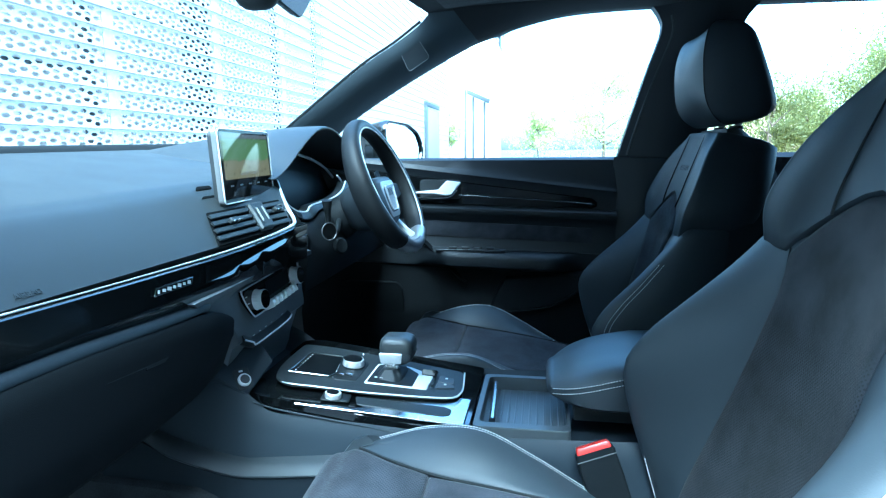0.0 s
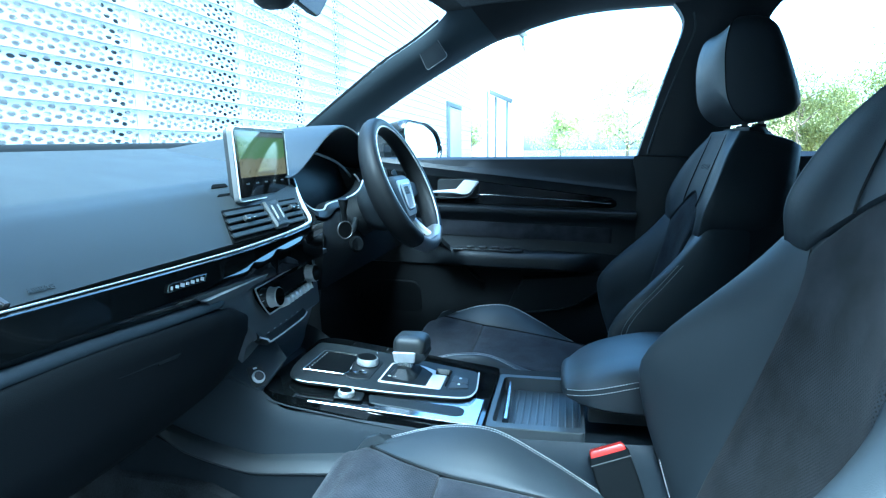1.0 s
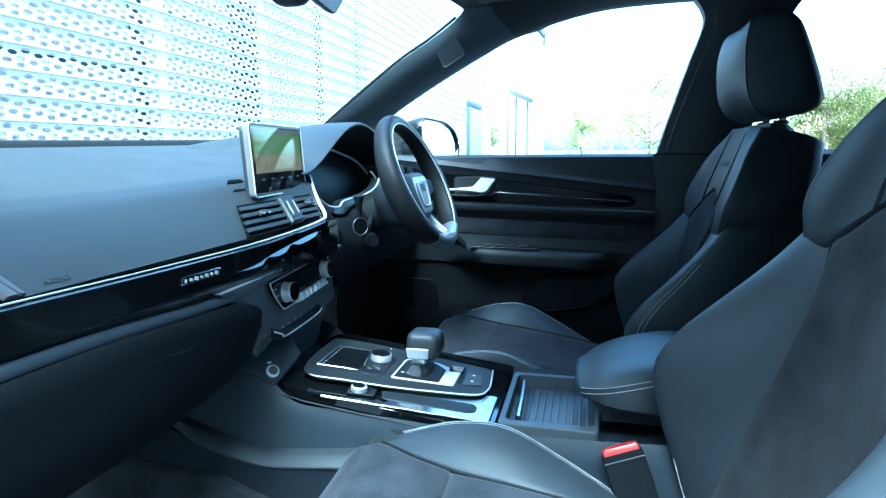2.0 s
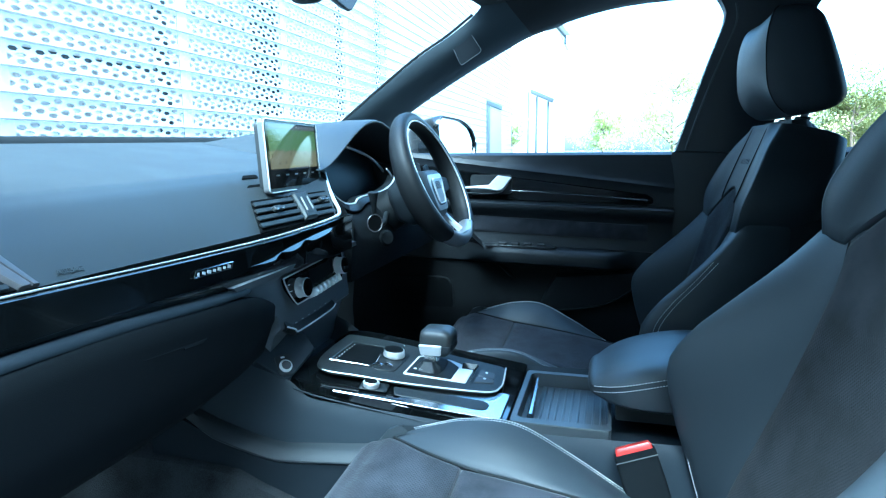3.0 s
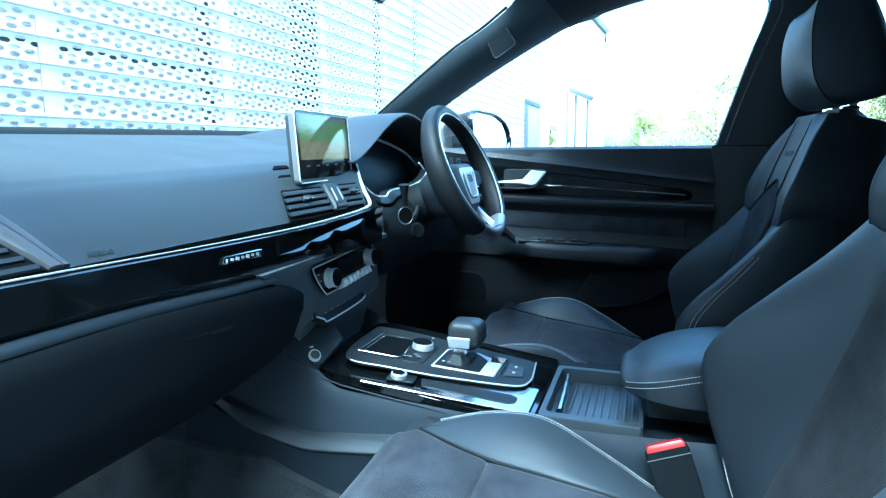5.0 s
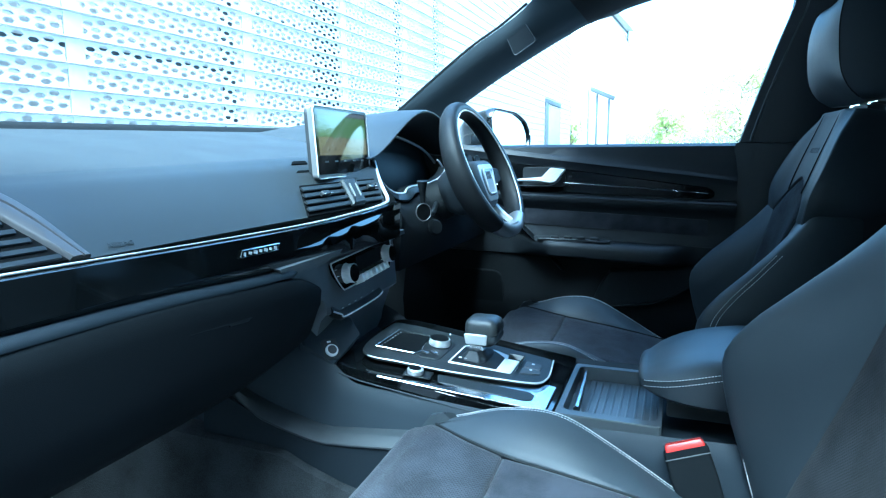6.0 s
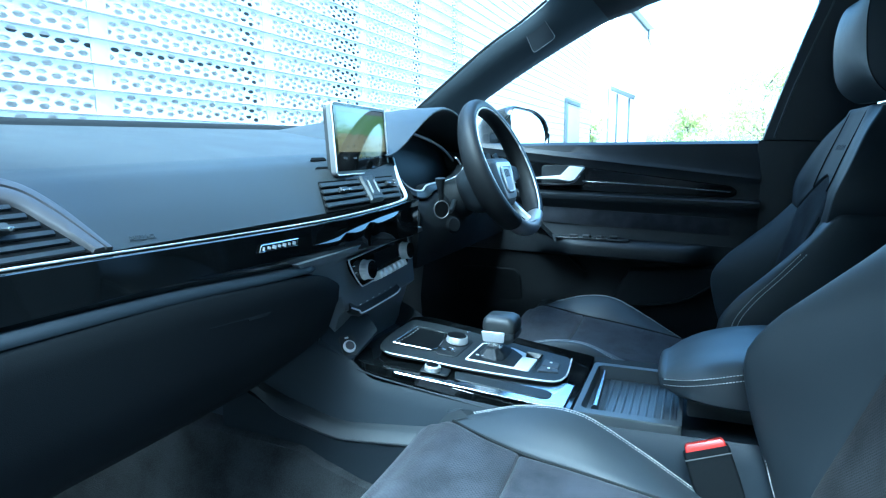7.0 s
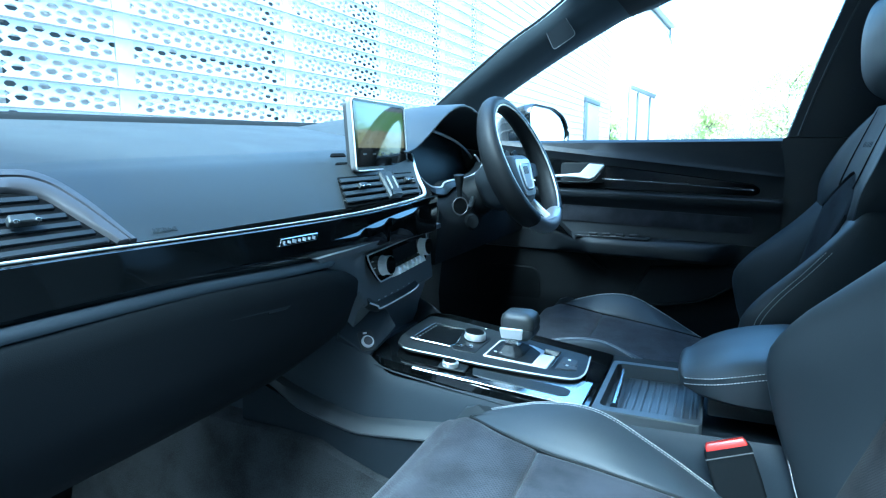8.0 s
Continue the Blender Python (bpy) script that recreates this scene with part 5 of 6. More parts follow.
tray = deck_plate("tray_plate", rounded([(-0.1500, 0.446), (-0.1450, 0.446), (-0.1250, 0.350), (-0.085, 0.362), (-0.052, 0.290), (-0.030, 0.262), (-0.026, 0.199), (-0.1205, 0.199)], 0.003), 0.0022, 0.0028, CHROME, gloss, "brushed metal tray surround")
deck_plate("tray_slot", rounded([(-0.1190, 0.360), (-0.092, 0.370), (-0.072, 0.232), (-0.078, 0.222), (-0.098, 0.222), (-0.106, 0.232)], 0.005), 0.0015, 0.0046, DASH, tray, "dark rubber tray")
deck_plate("knob_pad", rounded([(-0.122, 0.416), (-0.090, 0.420), (-0.086, 0.378), (-0.114, 0.374)], 0.004), 0.0020, 0.0030, COLUMN, gloss)
vk = part("volume_knob", disc(0.0125, 0.009, deck_axes(-0.107, 0.401, 0.002), 28, 0.0015), BRIGHT, gloss, "small chrome volume knob")
part("knob_cap", disc(0.0095, 0.001, deck_axes(-0.107, 0.401, 0.0107), 24, 0.0003), SCREEN, vk)
BRIDGE = rounded([(-0.124, 0.468), (-0.108, 0.493), (-0.070, 0.503), (-0.020, 0.507), (0.052, 0.507), (0.060, 0.46), (0.060, 0.40), (0.050, 0.214), (-0.022, 0.207), (-0.054, 0.210), (-0.070, 0.226), (-0.084, 0.270), (-0.104, 0.350), (-0.114, 0.42)], 0.012)
bridge = deck_plate("bridge_plate", BRIDGE, 0.004, 0.018, DASH, gloss, "grey control bridge", 0.0012)
deck_plate("bridge_foot", rounded([(-0.090, 0.470), (0.045, 0.500), (0.040, 0.225), (-0.030, 0.225), (-0.070, 0.300)], 0.012), 0.014, 0.001, VOID, bridge)
edge = [(-0.1205, 0.476), (-0.1215, 0.460), (-0.1145, 0.42), (-0.1045, 0.350), (-0.0845, 0.270), (-0.0705, 0.227), (-0.0600, 0.214), (-0.046, 0.2090), (-0.022, 0.2070), (0.046, 0.213)]
part("bridge_edge", tube([deck(x - 0.0014, y - 0.0006, 0.0205) for x, y in edge], lambda t: 0.0008 + 0.0010 * t if t < 0.75 else 0.0014, 60, 6), PALE_SILVER, bridge, "chrome edge")
PAD = [(-0.084, 0.480), (0.010, 0.480), (0.016, 0.424), (-0.058, 0.411), (-0.075, 0.416)]
pad = deck_plate("touch_pad", rounded(PAD, 0.004), 0.0016, 0.0230, SCREEN, bridge, "black touch pad")
part("pad_frame", tube([deck(x, y, 0.0232) for x, y in [*PAD, PAD[0]]], 0.0004, 6, 6, smooth=False), CHROME, pad)
bm = bmesh.new()
for k in range(8):
    rbox((0.0016, 0.0016, 0.0006), deck(-0.074 + k * 0.0105, 0.473, 0.0232), (0, 0, 0), 0, bm=bm)
part("pad_marks", bm, WHITE_PRINT, pad)
deck_plate("dial_key_pad", rounded([(-0.080, 0.408), (-0.055, 0.420), (0.018, 0.416), (0.014, 0.374), (-0.072, 0.374)], 0.008), 0.0016, 0.0218, COLUMN, bridge)
dial_rings = []
for r, z in ((0.0165, 0.0), (0.0182, 0.0012), (0.0186, 0.0045), (0.0176, 0.0065), (0.0174, 0.0105), (0.0166, 0.0120)):
    dial_rings.append([deck_axes(-0.012, 0.396, 0.022) @ Vector(((r - 0.0004 * (k % 2)) * math.cos(2 * math.pi * k / 64), (r - 0.0004 * (k % 2)) * math.sin(2 * math.pi * k / 64), z)) for k in range(64)])
dial = part("control_dial", loft(dial_rings), BRIGHT, bridge, "chrome rotary control dial")
part("dial_cap", disc(0.0163, 0.0015, deck_axes(-0.012, 0.396, 0.0335), 32, 0.0006), SCREEN, dial)
part("dial_pip", disc(0.0026, 0.003, deck_axes(0.010, 0.384, 0.0350), 12, 0.0008), POLISHED, dial)
for x, y in ((-0.066, 0.402), (-0.060, 0.388)):
    part("toggle_key", rbox((0.017, 0.005, 0.005), deck(x, y, 0.0255), (7, 0, 62), 0.0018), CHROME, bridge)
gate = deck_plate("shift_gate", rounded([(-0.072, 0.360), (0.012, 0.360), (0.026, 0.346), (0.026, 0.304), (0.006, 0.261), (-0.056, 0.261)], 0.004), 0.0018, 0.0222, PALE_SILVER, bridge, "chrome shift gate frame")
deck_plate("gate_well", rounded([(-0.0690, 0.357), (0.010, 0.357), (0.022, 0.344), (0.020, 0.306), (0.000, 0.284), (-0.0570, 0.284)], 0.004), 0.0010, 0.0236, COLUMN, gate)
deck_plate("gate_window", rounded([(-0.002, 0.280), (0.024, 0.284), (0.030, 0.258), (0.002, 0.258)], 0.002), 0.0012, 0.0236, GLOSS, gate)
bm = bmesh.new()
for k in range(4):
    rbox((0.0035, 0.0045, 0.0004), deck(-0.050 + 0.003 * k, 0.346 - k * 0.008, 0.0248), (7, 0, 10), 0, bm=bm)
part("gate_marks", bm, WHITE_PRINT, gate)
for name, ring in (("park_key", [(-0.046, 0.250), (-0.019, 0.250), (-0.019, 0.222), (-0.032, 0.219)]), ("hold_key", [(-0.017, 0.250), (0.012, 0.250), (0.008, 0.225), (-0.017, 0.222)])):
    key = deck_plate(name, rounded(ring, 0.003), 0.0026, 0.0215, RUBBER, bridge)
    cx, cy = sum(x for x, y in ring) / 4, sum(y for x, y in ring) / 4
    part("key_mark", rbox((0.005, 0.004, 0.0004), deck(cx, cy, 0.0243), (7, 0, 0), 0), WHITE_PRINT, key)
part("key_strip", tube([deck(-0.050, 0.2545, 0.0245), deck(0.018, 0.2555, 0.0245)], 0.0013, 2, 6, smooth=False), CHROME, bridge)

for ob in (bridge, *bridge.children_recursive):
    ob.data.transform(Matrix.Translation((0.018, 0.008, -0.009)))

lever = thing("gear_lever", deck(0, 0.32, 0.02), "gear selector with leather knob and chrome neck", "gear lever")
LM = Matrix.Translation((0.006, 0.336, 0.737)) @ Matrix.Diagonal((0.96, 0.96, 0.74, 1))
part("gaiter", loft([[LM @ Vector((-0.014 * (1 - k) + k * 0.052 * math.copysign(abs(math.cos(a)) ** 0.6, math.cos(a)) * (1 + f * math.cos(7 * a)), 0.000 + 0.6 * k * 0.052 * math.copysign(abs(math.sin(a)) ** 0.6, math.sin(a)) * (1 + f * math.cos(7 * a)), z)) for a in [2 * math.pi * j / 42 for j in range(42)]] for k, f, z in ((0.78, 0.0, 0.022), (0.74, 0.03, 0.027), (0.60, 0.10, 0.032), (0.46, 0.09, 0.037), (0.36, 0.04, 0.043))]), DARK, lever, "gathered leather gaiter")
part("neck", loft([[LM @ Vector((x * k, y * k2 - 0.002, z)) for x, y in rounded([(-0.021, -0.017), (0.021, -0.017), (0.021, 0.017), (-0.021, 0.017)], 0.007)] for k, k2, z in ((0.86, 0.66, 0.034), (0.90, 0.70, 0.046), (0.92, 0.75, 0.062), (1.0, 0.8, 0.074))]), CHROME, lever, "chrome neck")
part("knob", loft([[LM @ Vector((x * k, y * k - 0.006, z)) for x, y in rounded([(-0.029, -0.035), (0.029, -0.035), (0.027, 0.024), (-0.027, 0.024)], 0.014, 6)] for k, z in ((0.80, 0.076), (0.95, 0.079), (1.00, 0.087), (0.98, 0.098), (0.90, 0.107), (0.70, 0.113), (0.3, 0.115))]), POLISHED_LEATHER, lever, "black leather knob")
part("knob_underside", loft([[LM @ Vector((x * k, y * k - 0.006, z)) for x, y in rounded([(-0.0305, -0.0355), (0.0305, -0.0355), (0.028, 0.018), (-0.028, 0.018)], 0.012, 6)] for k, z in ((0.60, 0.052), (0.74, 0.056), (0.88, 0.062), (0.965, 0.070), (0.97, 0.080))]), LEATHER, lever, "leather underside")

part("knob_plate", prism(rounded([(-0.019, -0.017), (0.0165, -0.017), (0.0190, 0.007), (-0.0215, 0.007)], 0.003), 0.0035, LM @ axes((-0.0275, -0.006, 0.076), (0, -1, 0), (-0.12, 0, 1)), 0.001), BRIGHT, lever, "chrome side plate")
start = thing("start_button", (-0.118, 0.53, 0.775), "round chrome start button on the console cheek", "button")
SB = axes((-0.1265, 0.535, 0.7805), (0.80, -0.60, 0), (0.396, 0.528, 0.75))
part("surround", prism(rounded([(-0.0125, -0.014), (0.0125, -0.014), (0.0125, 0.020), (-0.0125, 0.020)], 0.005), 0.002, SB @ Matrix.Translation((0, 0, 0.0)), 0.0005), DARK, start)
part("console_cheek", prism(rounded([(-0.041, 0.020), (-0.022, -0.002), (-0.004, -0.024), (0.018, -0.009), (0.058, 0.020), (0.050, 0.055), (-0.03, 0.055)], 0.004), 0.030, SB @ Matrix.Translation((0, 0, -0.030)), 0.002), SIDE, console, "moulded cheek beside the deck")
part("bezel", disc(0.0100, 0.006, SB @ Matrix.Translation((0, 0, 0.001)), 28, 0.0015), PALE_SILVER, start)
part("cap", disc(0.0072, 0.003, SB @ Matrix.Translation((0, 0, 0.0055)), 24, 0.0008), SATIN, start)
part("mark", rbox((0.006, 0.001, 0.0025), SB @ Vector((0, 0.0155, 0.0025)), (-40, 0, -35), 0), WHITE_PRINT, start)

# storage tray with roller edge and ribbed mat
store = part("storage_tray", bmesh.new(), TRAYMAT, console, "open storage tray")
bmesh_store = bmesh.new()
to, ti = rounded([(-0.120, 0.186), (0.092, 0.186), (0.092, 0.045), (-0.120, 0.045)], 0.008), rounded([(-0.104, 0.178), (0.080, 0.178), (0.080, 0.050), (-0.104, 0.050)], 0.012)
skin(bmesh_store, [[(x, y, 0.700) for x, y in to], [(x, y, 0.727) for x, y in to], [(x * 0.995, y, 0.729) for x, y in to], [(x, y, 0.729) for x, y in ti], [(x, y, 0.726) for x, y in ti], [(x, y, 0.704) for x, y in ti]])
bmesh_store.to_mesh(store.data)
bmesh_store.free()
store.data.transform(Matrix.Translation(-BASE[store]))
mat_ob = part("ribbed_mat", rbox((0.170, 0.104, 0.004), (-0.012, 0.105, 0.707), bevel=0.001), TRAYMAT, store, "ribbed rubber mat")
for k in range(9):
    part("rib", rbox((0.160, 0.0035, 0.003), (-0.012, 0.060 + k * 0.0112, 0.7098), bevel=0.001), TRAYMAT, mat_ob)
part("roller_bar", tube([(-0.088, 0.160, 0.724), (0.0, 0.163, 0.724), (0.062, 0.166, 0.724)], lambda t: 0.0052 - 0.0015 * t, 10, 8), CHROME, store, "chrome roller edge")

arm = thing("armrest", (0.0, -0.08, 0.72), "padded black leather centre armrest with white stitching", "armrest")

def arm_rows(half):
    rows = []
    for k in range(22):
        y = 0.068 - 0.33 * k / 21
        front = max(0.0, (y + 0.012) / 0.08)
        back = min(1.0, max(0.0, (0.068 - y) / 0.13))
        z1 = 0.782 + 0.040 * (1 - (1 - back) ** 2.2) + 0.006 * min(1.0, max(0.0, -y / 0.2))
        base = 0.752 + 0.006 * front ** 1.5
        seam = min(0.7695 + 0.041 * back ** 0.8, z1 - 0.006 - 0.004 * back)
        w = 0.108 * (1 - 0.55 * front ** 3) ** 0.5
        if half == "low":
            rows.append([(-w * 0.90, y, base), (-w * 0.985, y, base + 0.006), (-w, y, seam), (-w * 0.99, y, seam + 0.003), (w * 0.99, y, seam + 0.003), (w, y, seam), (w * 0.985, y, base + 0.006), (w * 0.90, y, base)])
        else:
            rows.append([(-w * 0.985, y, seam + 0.001), (-w * 0.995, y, seam + 0.004), (-w * 0.93, y, seam + (z1 - seam) * 0.50), (-w * 0.74, y, seam + (z1 - seam) * 0.83), (-w * 0.4, y, z1 - 0.0015), (0, y, z1), (w * 0.4, y, z1 - 0.0015), (w * 0.74, y, seam + (z1 - seam) * 0.83), (w * 0.93, y, seam + (z1 - seam) * 0.50), (w * 0.995, y, seam + 0.004), (w * 0.985, y, seam + 0.001)])
    zs = 0.7695
    nose = []
    for f, dy in ((0.40, 0.0125), (0.66, 0.0110), (0.82, 0.0085), (0.92, 0.0050), (0.975, 0.0020)):
        nose.append([(x * f, y + dy, zs + (z - zs) * f) for x, y, z in rows[0]])
    return nose + rows
part("armrest_base", loft(arm_rows("low")), LEATHER, arm)
part("armrest_pad", loft(arm_rows("top")), POLISHED_LEATHER, arm, "smooth leather pad")
low = arm_rows("low")
for dz, name in ((0.0045, "upper_stitching"), (-0.0035, "lower_stitching")):
    bm = stitches([Vector(r[2]) + Vector((-0.0011, 0.0007, dz)) for r in low[4:]], 90)
    part(name, bm, THREAD, arm, "pale stitching", kind="stuff")
part("hinge_block", rbox((0.14, 0.28, 0.03), (0, -0.10, 0.738), bevel=0.004), DARK, arm)

buckle = thing("seat_belt_buckle", (-0.178, 0.0, 0.64), "black seat belt buckle with red release button", "seat belt buckle")
BM_ = axes((-0.176, 0.004, 0.692), (0.12, -0.90, 0.30), (0.30, 0.36, 1))
part("stalk", rbox((0.012, 0.03, 0.10), (-0.178, -0.02, 0.60), (12, 0, 0), 0.004), DARK, buckle)
part("buckle_body", loft([[BM_ @ Vector((x * k, y, z * k)) for x, z in rounded([(-0.0255, -0.011), (0.0255, -0.011), (0.0255, 0.011), (-0.0255, 0.011)], 0.004)] for k, y in ((0.85, -0.06), (1.0, -0.045), (1.06, 0.0), (1.04, 0.036), (1.0, 0.039))]), LID, buckle)
part("release_button", loft([[BM_ @ Vector((x * k, y, z * k)) for x, z in rounded([(-0.0255, -0.0105), (0.0255, -0.0105), (0.0255, 0.0105), (-0.0255, 0.0105)], 0.003)] for k, y in ((0.90, 0.034), (0.92, 0.039), (0.90, 0.0445), (0.82, 0.047))]), RED, buckle, "red release button")

part("release_line", tube([BM_ @ Vector((-0.0265, 0.030, 0.0118)), BM_ @ Vector((0.0265, 0.030, 0.0118))], 0.0008, 2, 6, smooth=False), RUBBER, buckle)

# lower console edge and tunnel carpet
ledge = [(-0.172, 0.74, 0.738), (-0.172, 0.679, 0.7125), (-0.172, 0.644, 0.699), (-0.172, 0.602, 0.6865), (-0.172, 0.561, 0.677), (-0.172, 0.531, 0.672), (-0.172, 0.502, 0.672), (-0.172, 0.427, 0.679), (-0.172, 0.377, 0.684), (-0.172, 0.29, 0.689)]
part("lower_ledge", loft([[p + Vector((dx * min(1.0, max(0.25, (0.70 - p.y) / 0.07)) if dx < 0 else dx, 0, dz)) for dx, dz in ((0.05, 0.002), (0.002, 0.001), (-0.003, -0.0003), (-0.0135, -0.0078), (-0.0160, -0.0105), (-0.0160, -0.0130), (-0.012, -0.017), (0.05, -0.020))] for p in spline(ledge, 40)]), LIT_LEDGE, console, "moulded lower edge in a lit tone", 30)
# darker plastic: the shade under the edge put into the colour
part("lower_panel", loft([[(p.x + 0.05, p.y, p.z - 0.01), (p.x - 0.011, p.y, p.z - 0.013), (p.x - 0.018, p.y, 0.60), (p.x - 0.020, p.y, 0.42), (p.x + 0.05, p.y, 0.42)] for p in spline(ledge, 24)]), CONSOLE, console, "lower console panel in a shaded tone")
bm = loft([[(-0.150, y, z), (-0.194, y, z), (-0.200, y, z - 0.004), (-0.216, y, z - 0.06), (-0.26, y, 0.42), (-0.32, y, 0.365), (-0.15, y, 0.362)] for y, z in ((1.10, 0.655), (0.9, 0.65), (0.764, 0.643), (0.66, 0.641), (0.585, 0.636), (0.544, 0.620), (0.486, 0.603), (0.40, 0.585), (0.0, 0.56))])
solid("tunnel_carpet", bm, CARPET, "black carpet on the side of the tunnel", "carpet", "structure")
mat2 = thing("floor_mat", (-0.45, 0.6, FLOOR_Z), "black velour floor mat with a pale seam", "floor mat")
part("mat_seam", tube([(-0.345, 0.40, FLOOR_Z + 0.030), (-0.352, 0.58, FLOOR_Z + 0.034), (-0.360, 0.75, FLOOR_Z + 0.075)], 0.0022, 20, 5), SATIN, mat2, "pale seam")
part("mat", panel(lambda u, v: (-0.70 + 0.42 * u, 0.25 + 0.72 * v, FLOOR_Z + 0.014 + 0.16 * max(0, v - 0.45) ** 1.3), 8, 12, 0.01, 0.004), CARPET, mat2)

# ---- front seats ----
SEAT = Vector((-0.378, 0.10, FLOOR_Z))
seat = thing("front_seat", SEAT, "black leather and suede sports seat with pale stitching", "car seat", "front seats")
CX = -0.378


def spine(z):
    return table(z, [(0.62, -0.070), (0.70, -0.092), (0.80, -0.118), (0.90, -0.145), (1.0, -0.172), (1.1, -0.203), (1.2, -0.240)])


def centre_half(z):
    return table(z, [(0.60, 0.165), (0.70, 0.163), (0.80, 0.150), (0.87, 0.128), (0.93, 0.106), (0.98, 0.100), (1.02, 0.116), (1.06, 0.108), (1.14, 0.085), (1.2, 0.07)])


def neck(s_):
    """Height of the arched lower edge of the shoulder panel, by its place across the seat from -1 to 1."""
    return 1.018 + 0.072 * max(0.0, 1 - abs(s_) ** 1.7)


def back_centre(u, v):
    s_ = 2 * u - 1
    z = 0.62 + (neck(s_) - 0.62) * v
    return (CX + s_ * centre_half(min(z, 1.02)), spine(z) + 0.010 * s_ * s_ + 0.003 * math.sin(v * 9.4), z)


CREST = [(0.60, -0.086), (0.66, -0.066), (0.709, -0.051), (0.78, -0.029), (0.847, -0.020), (0.89, -0.045), (0.93, -0.085), (0.98, -0.135), (1.03, -0.178)]


def bolster(side):
    def fn(u, v):
        z = 0.61 + (1.035 - 0.61) * v
        cw, sp, b = centre_half(z), spine(z), max(table(z, CREST) - spine(z), 0.004)
        xo = table(z, [(0.6, 0.235), (0.8, 0.245), (0.92, 0.238), (1.035, 0.205)])
        pts = [(cw - 0.012, 0.003), (cw + (xo - 0.02 - cw) * 0.33, b * 0.50), (cw + (xo - 0.02 - cw) * 0.74, b * 0.92), (xo - 0.020, b), (xo - 0.004, b * 0.75), (xo + 0.004, b * 0.2 - 0.01), (xo, -0.05), (xo - 0.02, -0.10)]
        p = spline([(x, y, 0) for x, y in pts], 49)
        k = u * 48
        i = min(int(k), 47)
        q = p[i] + (p[i + 1] - p[i]) * (k - i)
        return (CX + side * q.x, sp + q.y, z)
    return fn if side > 0 else lambda u, v: fn(1 - u, v)


def shoulder(u, v):
    """The upper back: a panel from wing to wing, wrapped round to the back, with an arched lower edge."""
    s_ = 2 * u - 1
    across = abs(s_) / 0.125 * 0.6 if abs(s_) < 0.125 else min(1.0, 0.6 + (abs(s_) - 0.125) / 0.125 * 0.4)
    fall = 0.032 * max(0.0, min(1.0, (abs(s_) - 0.74) / 0.26)) ** 1.3
    z = neck(across) - 0.004 + (1.209 - fall - neck(across)) * v
    cw, sp = centre_half(z), spine(z)
    xo = table(z, [(1.018, 0.196), (1.05, 0.210), (1.09, 0.208), (1.13, 0.188), (1.17, 0.152), (1.205, 0.118)])
    b = table(z, [(1.018, 0.010), (1.06, 0.019), (1.10, 0.017), (1.16, 0.010), (1.205, -0.004)])
    pts = [(0, 0.004), (cw * 0.6, 0.004), (cw + 0.004, 0.007), (cw + (xo - cw) * 0.4, b * 0.70 + 0.003), (xo - 0.015, b * 0.97), (xo - 0.007, b), (xo - 0.001, b - 0.006), (xo, -0.030), (xo - 0.006, -0.085), (xo - 0.03, -0.12)]
    p = spline([(x, y, 0) for x, y in pts], 49)
    k = abs(s_) * 48
    i = min(int(k), 47)
    q = p[i] + (p[i + 1] - p[i]) * (k - i)
    return (CX + math.copysign(1, s_) * q.x, sp + q.y, z)


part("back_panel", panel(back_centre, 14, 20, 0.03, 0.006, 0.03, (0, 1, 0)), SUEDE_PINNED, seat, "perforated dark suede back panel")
part("shoulder_panel", panel(shoulder, 44, 16, 0.012, 0.005, 0.02, (0, 1, 0)), SHADED_LEATHER, seat, "black leather shoulder panel")
bm = bmesh.new()
for k in range(6):
    rbox((0.005, 0.0008, 0.010), (CX - 0.030 + 0.012 * k, spine(1.135) + 0.0042, 1.135), (20, 0, 0), 0.0, bm=bm)
part("embossed_bars", bm, LEATHER, seat)
for sd in (-1, 1):
    part("back_bolster", panel(bolster(sd), 26, 26, 0.012, 0.005, 0.02, (sd, 1, 0)), LEATHER, seat, "black leather side bolster")
    part("shoulder_seam", tube([(CX + sd * table(z, [(1.036, 0.030), (1.042, 0.048), (1.055, 0.062), (1.08, 0.069), (1.12, 0.068), (1.2, 0.062)]), spine(z) + 0.0052, z) for z in (1.06, 1.08, 1.11, 1.14, 1.17, 1.2)], 0.0016, 24, 6), VOID, seat)
    crest = [(CX + sd * (table(z, [(0.6, 0.235), (0.8, 0.245), (0.92, 0.238), (1.035, 0.205)]) - 0.0120 - (0.022 if sd > 0 else 0) * max(0.0, min(1.0, (0.80 - z) / 0.08)) + 0.006 * max(0.0, min(1.0, (z - 0.72) / 0.1))), spine(z) + max(table(z, CREST) - spine(z), 0.004) * (0.96 - 0.14 * max(0.0, min(1.0, (z - 0.72) / 0.1))) + 0.001, z) for z in [0.63 + 0.038 * k for k in range(10)]]
    part("back_seam", tube([(CX + sd * (centre_half(z) - 0.002), spine(z) + 0.0085, z) for z in [0.64 + 0.038 * k for k in range(11)]], 0.0010, 40, 6), VOID, seat)
    bm = stitches(crest, 96)
    stitches([Vector(p) + Vector((sd * 0.0035, -0.0075, 0)) for p in crest], 96, bm=bm)
    part("bolster_stitching", bm, THREAD, seat, "pale twin stitching", kind="stuff")
